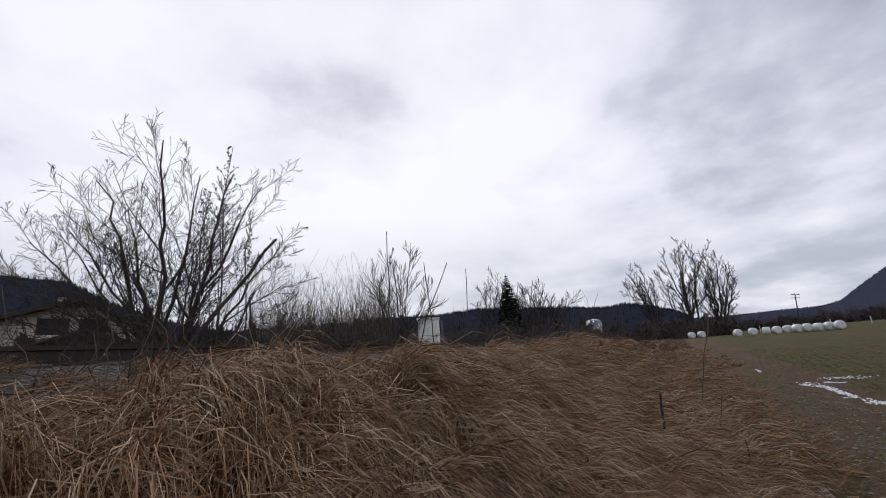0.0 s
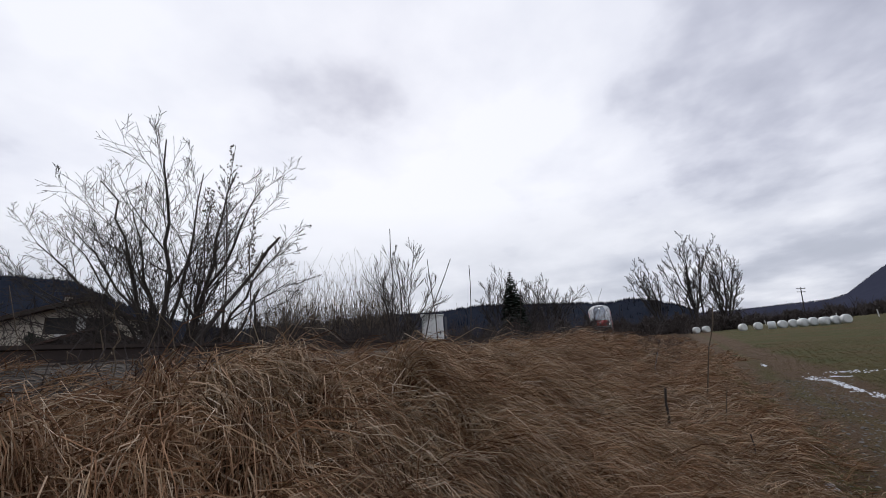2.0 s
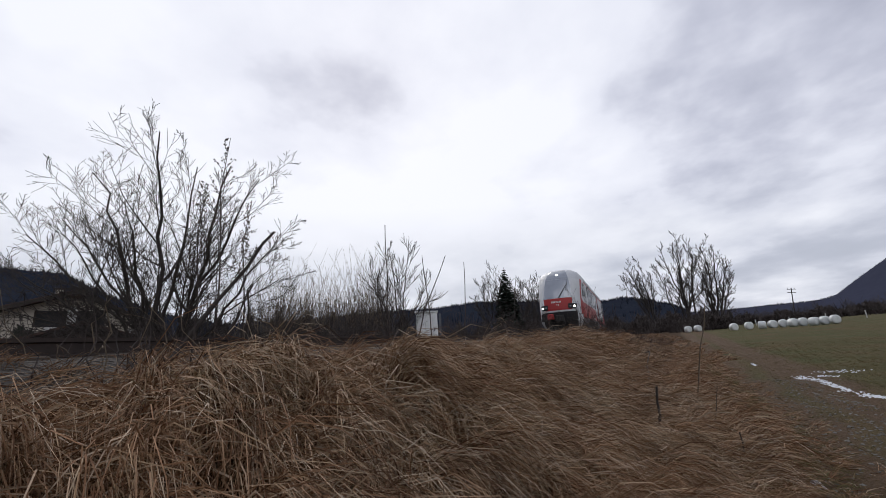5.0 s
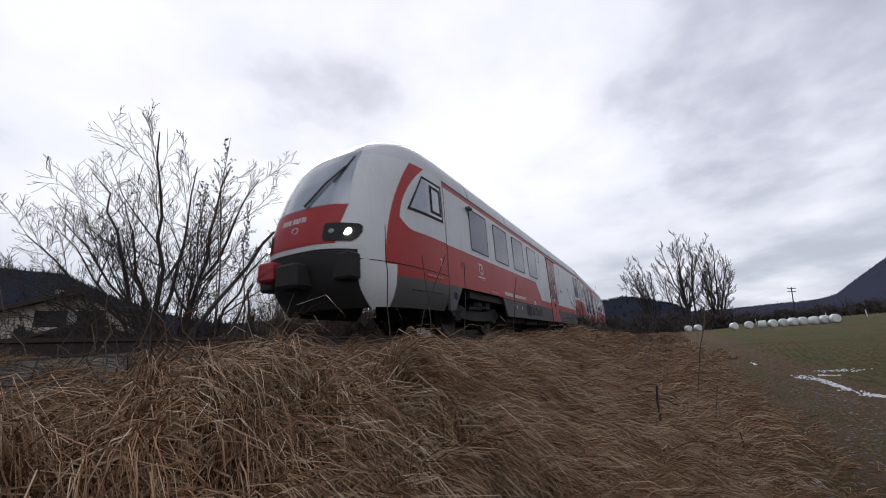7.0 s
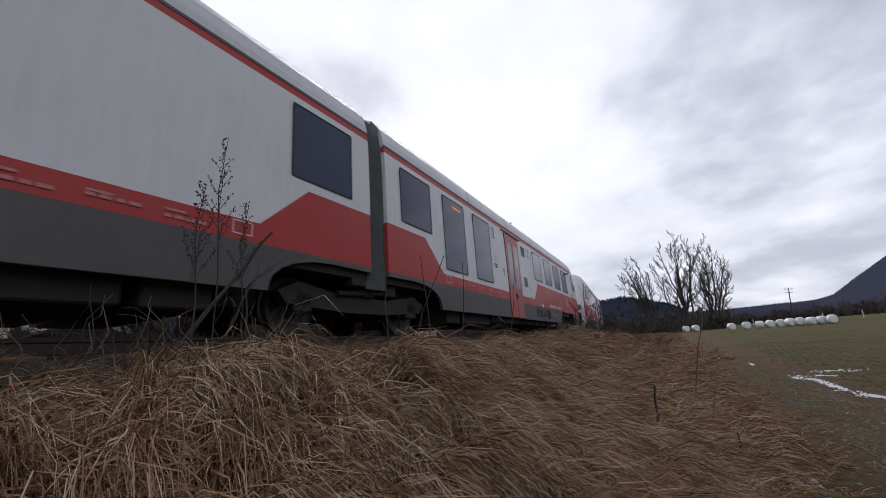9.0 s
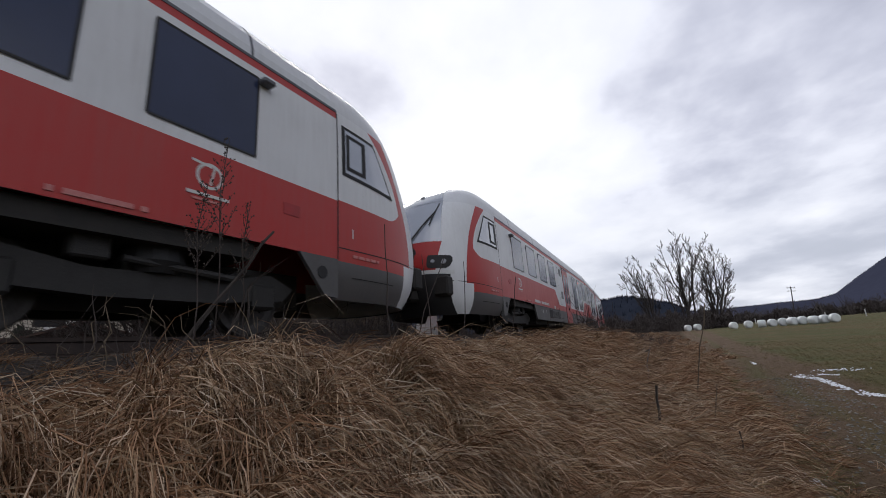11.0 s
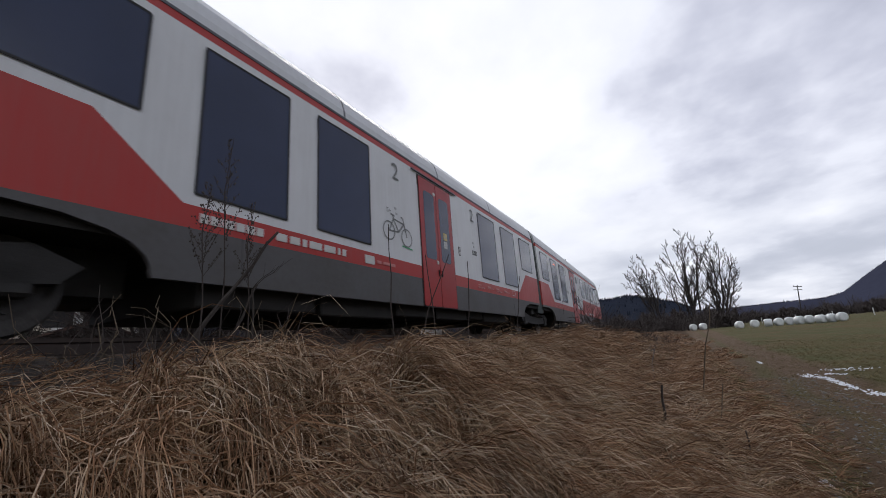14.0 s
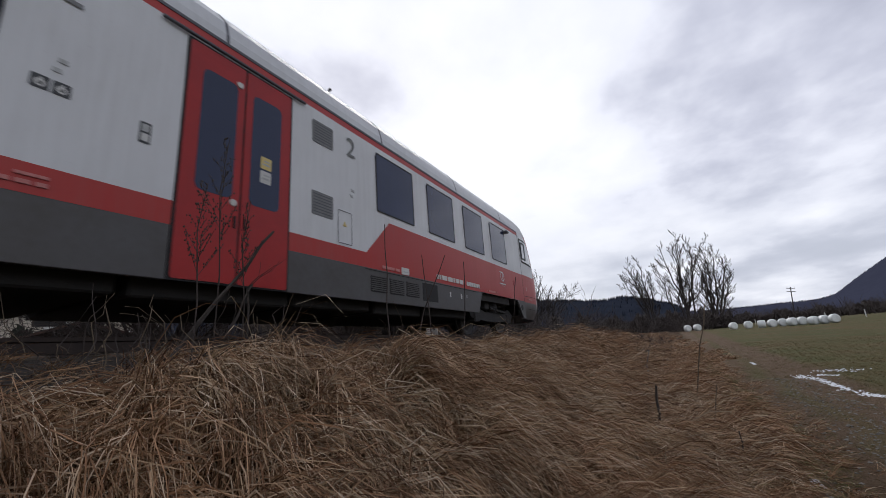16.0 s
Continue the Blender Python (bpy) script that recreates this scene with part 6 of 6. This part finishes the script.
def hills():
    def paint(name, a, b, size):
        m = bpy.data.materials.new(name)
        nt = tree_of(m)
        p = world_pos(nt)
        f = mth(nt, "ADD", mth(nt, "MULTIPLY", noise_of(nt, p, size, 5, 0.7), 0.6), mth(nt, "MULTIPLY", noise_of(nt, p, size * 8, 3, 0.7), 0.4))
        f = mth(nt, "MULTIPLY_ADD", mth(nt, "SUBTRACT", f, 0.5), 3.0, 0.5, True)
        finish(nt, mixc(nt, f, a, b), 1.0, 0, bump(nt, f, 0.4, 2.0), 0.0)
        return m
    # Valley haze is mixed into these wood colours: bluish, paler for the mountain.
    wood = paint("hazy_conifer_wood", (0.017, 0.021, 0.031), (0.028, 0.033, 0.047), 0.02)
    hazy_far_wood = paint("hazy_mountain_wood", (0.040, 0.044, 0.068), (0.050, 0.054, 0.080), 0.01)
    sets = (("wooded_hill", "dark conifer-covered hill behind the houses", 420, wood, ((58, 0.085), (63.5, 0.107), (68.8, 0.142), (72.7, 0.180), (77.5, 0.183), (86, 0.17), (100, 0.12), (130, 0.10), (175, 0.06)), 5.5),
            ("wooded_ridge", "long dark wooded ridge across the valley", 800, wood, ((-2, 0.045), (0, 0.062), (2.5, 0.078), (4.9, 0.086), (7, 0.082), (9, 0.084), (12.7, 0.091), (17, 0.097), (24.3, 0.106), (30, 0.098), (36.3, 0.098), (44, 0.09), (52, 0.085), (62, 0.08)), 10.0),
            ("mountain", "bare-wooded mountain slope beyond the meadow", 1700, hazy_far_wood, ((-175, 0.05), (-120, 0.08), (-70, 0.12), (-40, 0.22), (-28, 0.19), (-22, 0.135), (-19.2, 0.098), (-17, 0.072), (-15, 0.046), (-13.6, 0.040), (-10, 0.040), (-6, 0.038), (-1, 0.040), (4, 0.03)), 12.0))
    for name, label, dist, m, pts, spike in sets:
        az = np.linspace(pts[0][0], pts[-1][0], 260)
        sl = np.interp(az, [q[0] for q in pts], [q[1] for q in pts])
        rows = [(0.55, 0.0), (0.7, 0.25), (0.82, 0.55), (0.92, 0.85), (1.0, 1.0), (1.15, 0.9), (1.4, 0.3)]
        vs = []
        for k, (rr, hh) in enumerate(rows):
            for a, s in zip(az, sl):
                d = dist * rr
                z = EYE.z + s * dist * hh + (dist * 0.003 * math.sin(a * 1.7 + k) if 0 < hh < 1 else 0) - (4 if hh == 0 else 0)
                vs.append((d * math.cos(radians(a)), d * math.sin(radians(a)), z))
        n = len(az)
        fs = [(i * n + j, i * n + j + 1, (i + 1) * n + j + 1, (i + 1) * n + j) for i in range(len(rows) - 1) for j in range(n - 1)]
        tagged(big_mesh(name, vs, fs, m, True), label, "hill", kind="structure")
        # spires of single conifers on the slope and crest
        rs = random.Random(int(dist))
        g = Geo()
        for _ in range(2600):
            a = rs.uniform(pts[0][0], pts[-1][0]) if name != "mountain" else rs.uniform(-40, 4)
            t = rs.choice((1.0, 1.0, 0.97, rs.uniform(0.75, 1.0))) if name != "mountain" else 1.0
            s = float(np.interp(a, [q[0] for q in pts], [q[1] for q in pts]))
            hh = float(np.interp(t, [q[0] for q in rows[:5]], [q[1] for q in rows[:5]]))
            d = dist * t
            h = spike * rs.uniform(0.45, 1.0) * (0.5 if a < -15 and name == "mountain" else 1.0)
            x, y, z = d * math.cos(radians(a)), d * math.sin(radians(a)), EYE.z + s * dist * hh - h * 0.45
            r = h * 0.2
            g.add([(x + r, y, z), (x - r * 0.5, y + r * 0.87, z), (x - r * 0.5, y - r * 0.87, z), (x, y, z + h)], [(0, 1, 3), (1, 2, 3), (2, 0, 3)])
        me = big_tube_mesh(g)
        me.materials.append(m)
        tagged(new("hazy_conifer_wood", me), "dense dark conifers on the hillside", "wood", kind="stuff")


hills()

motions()
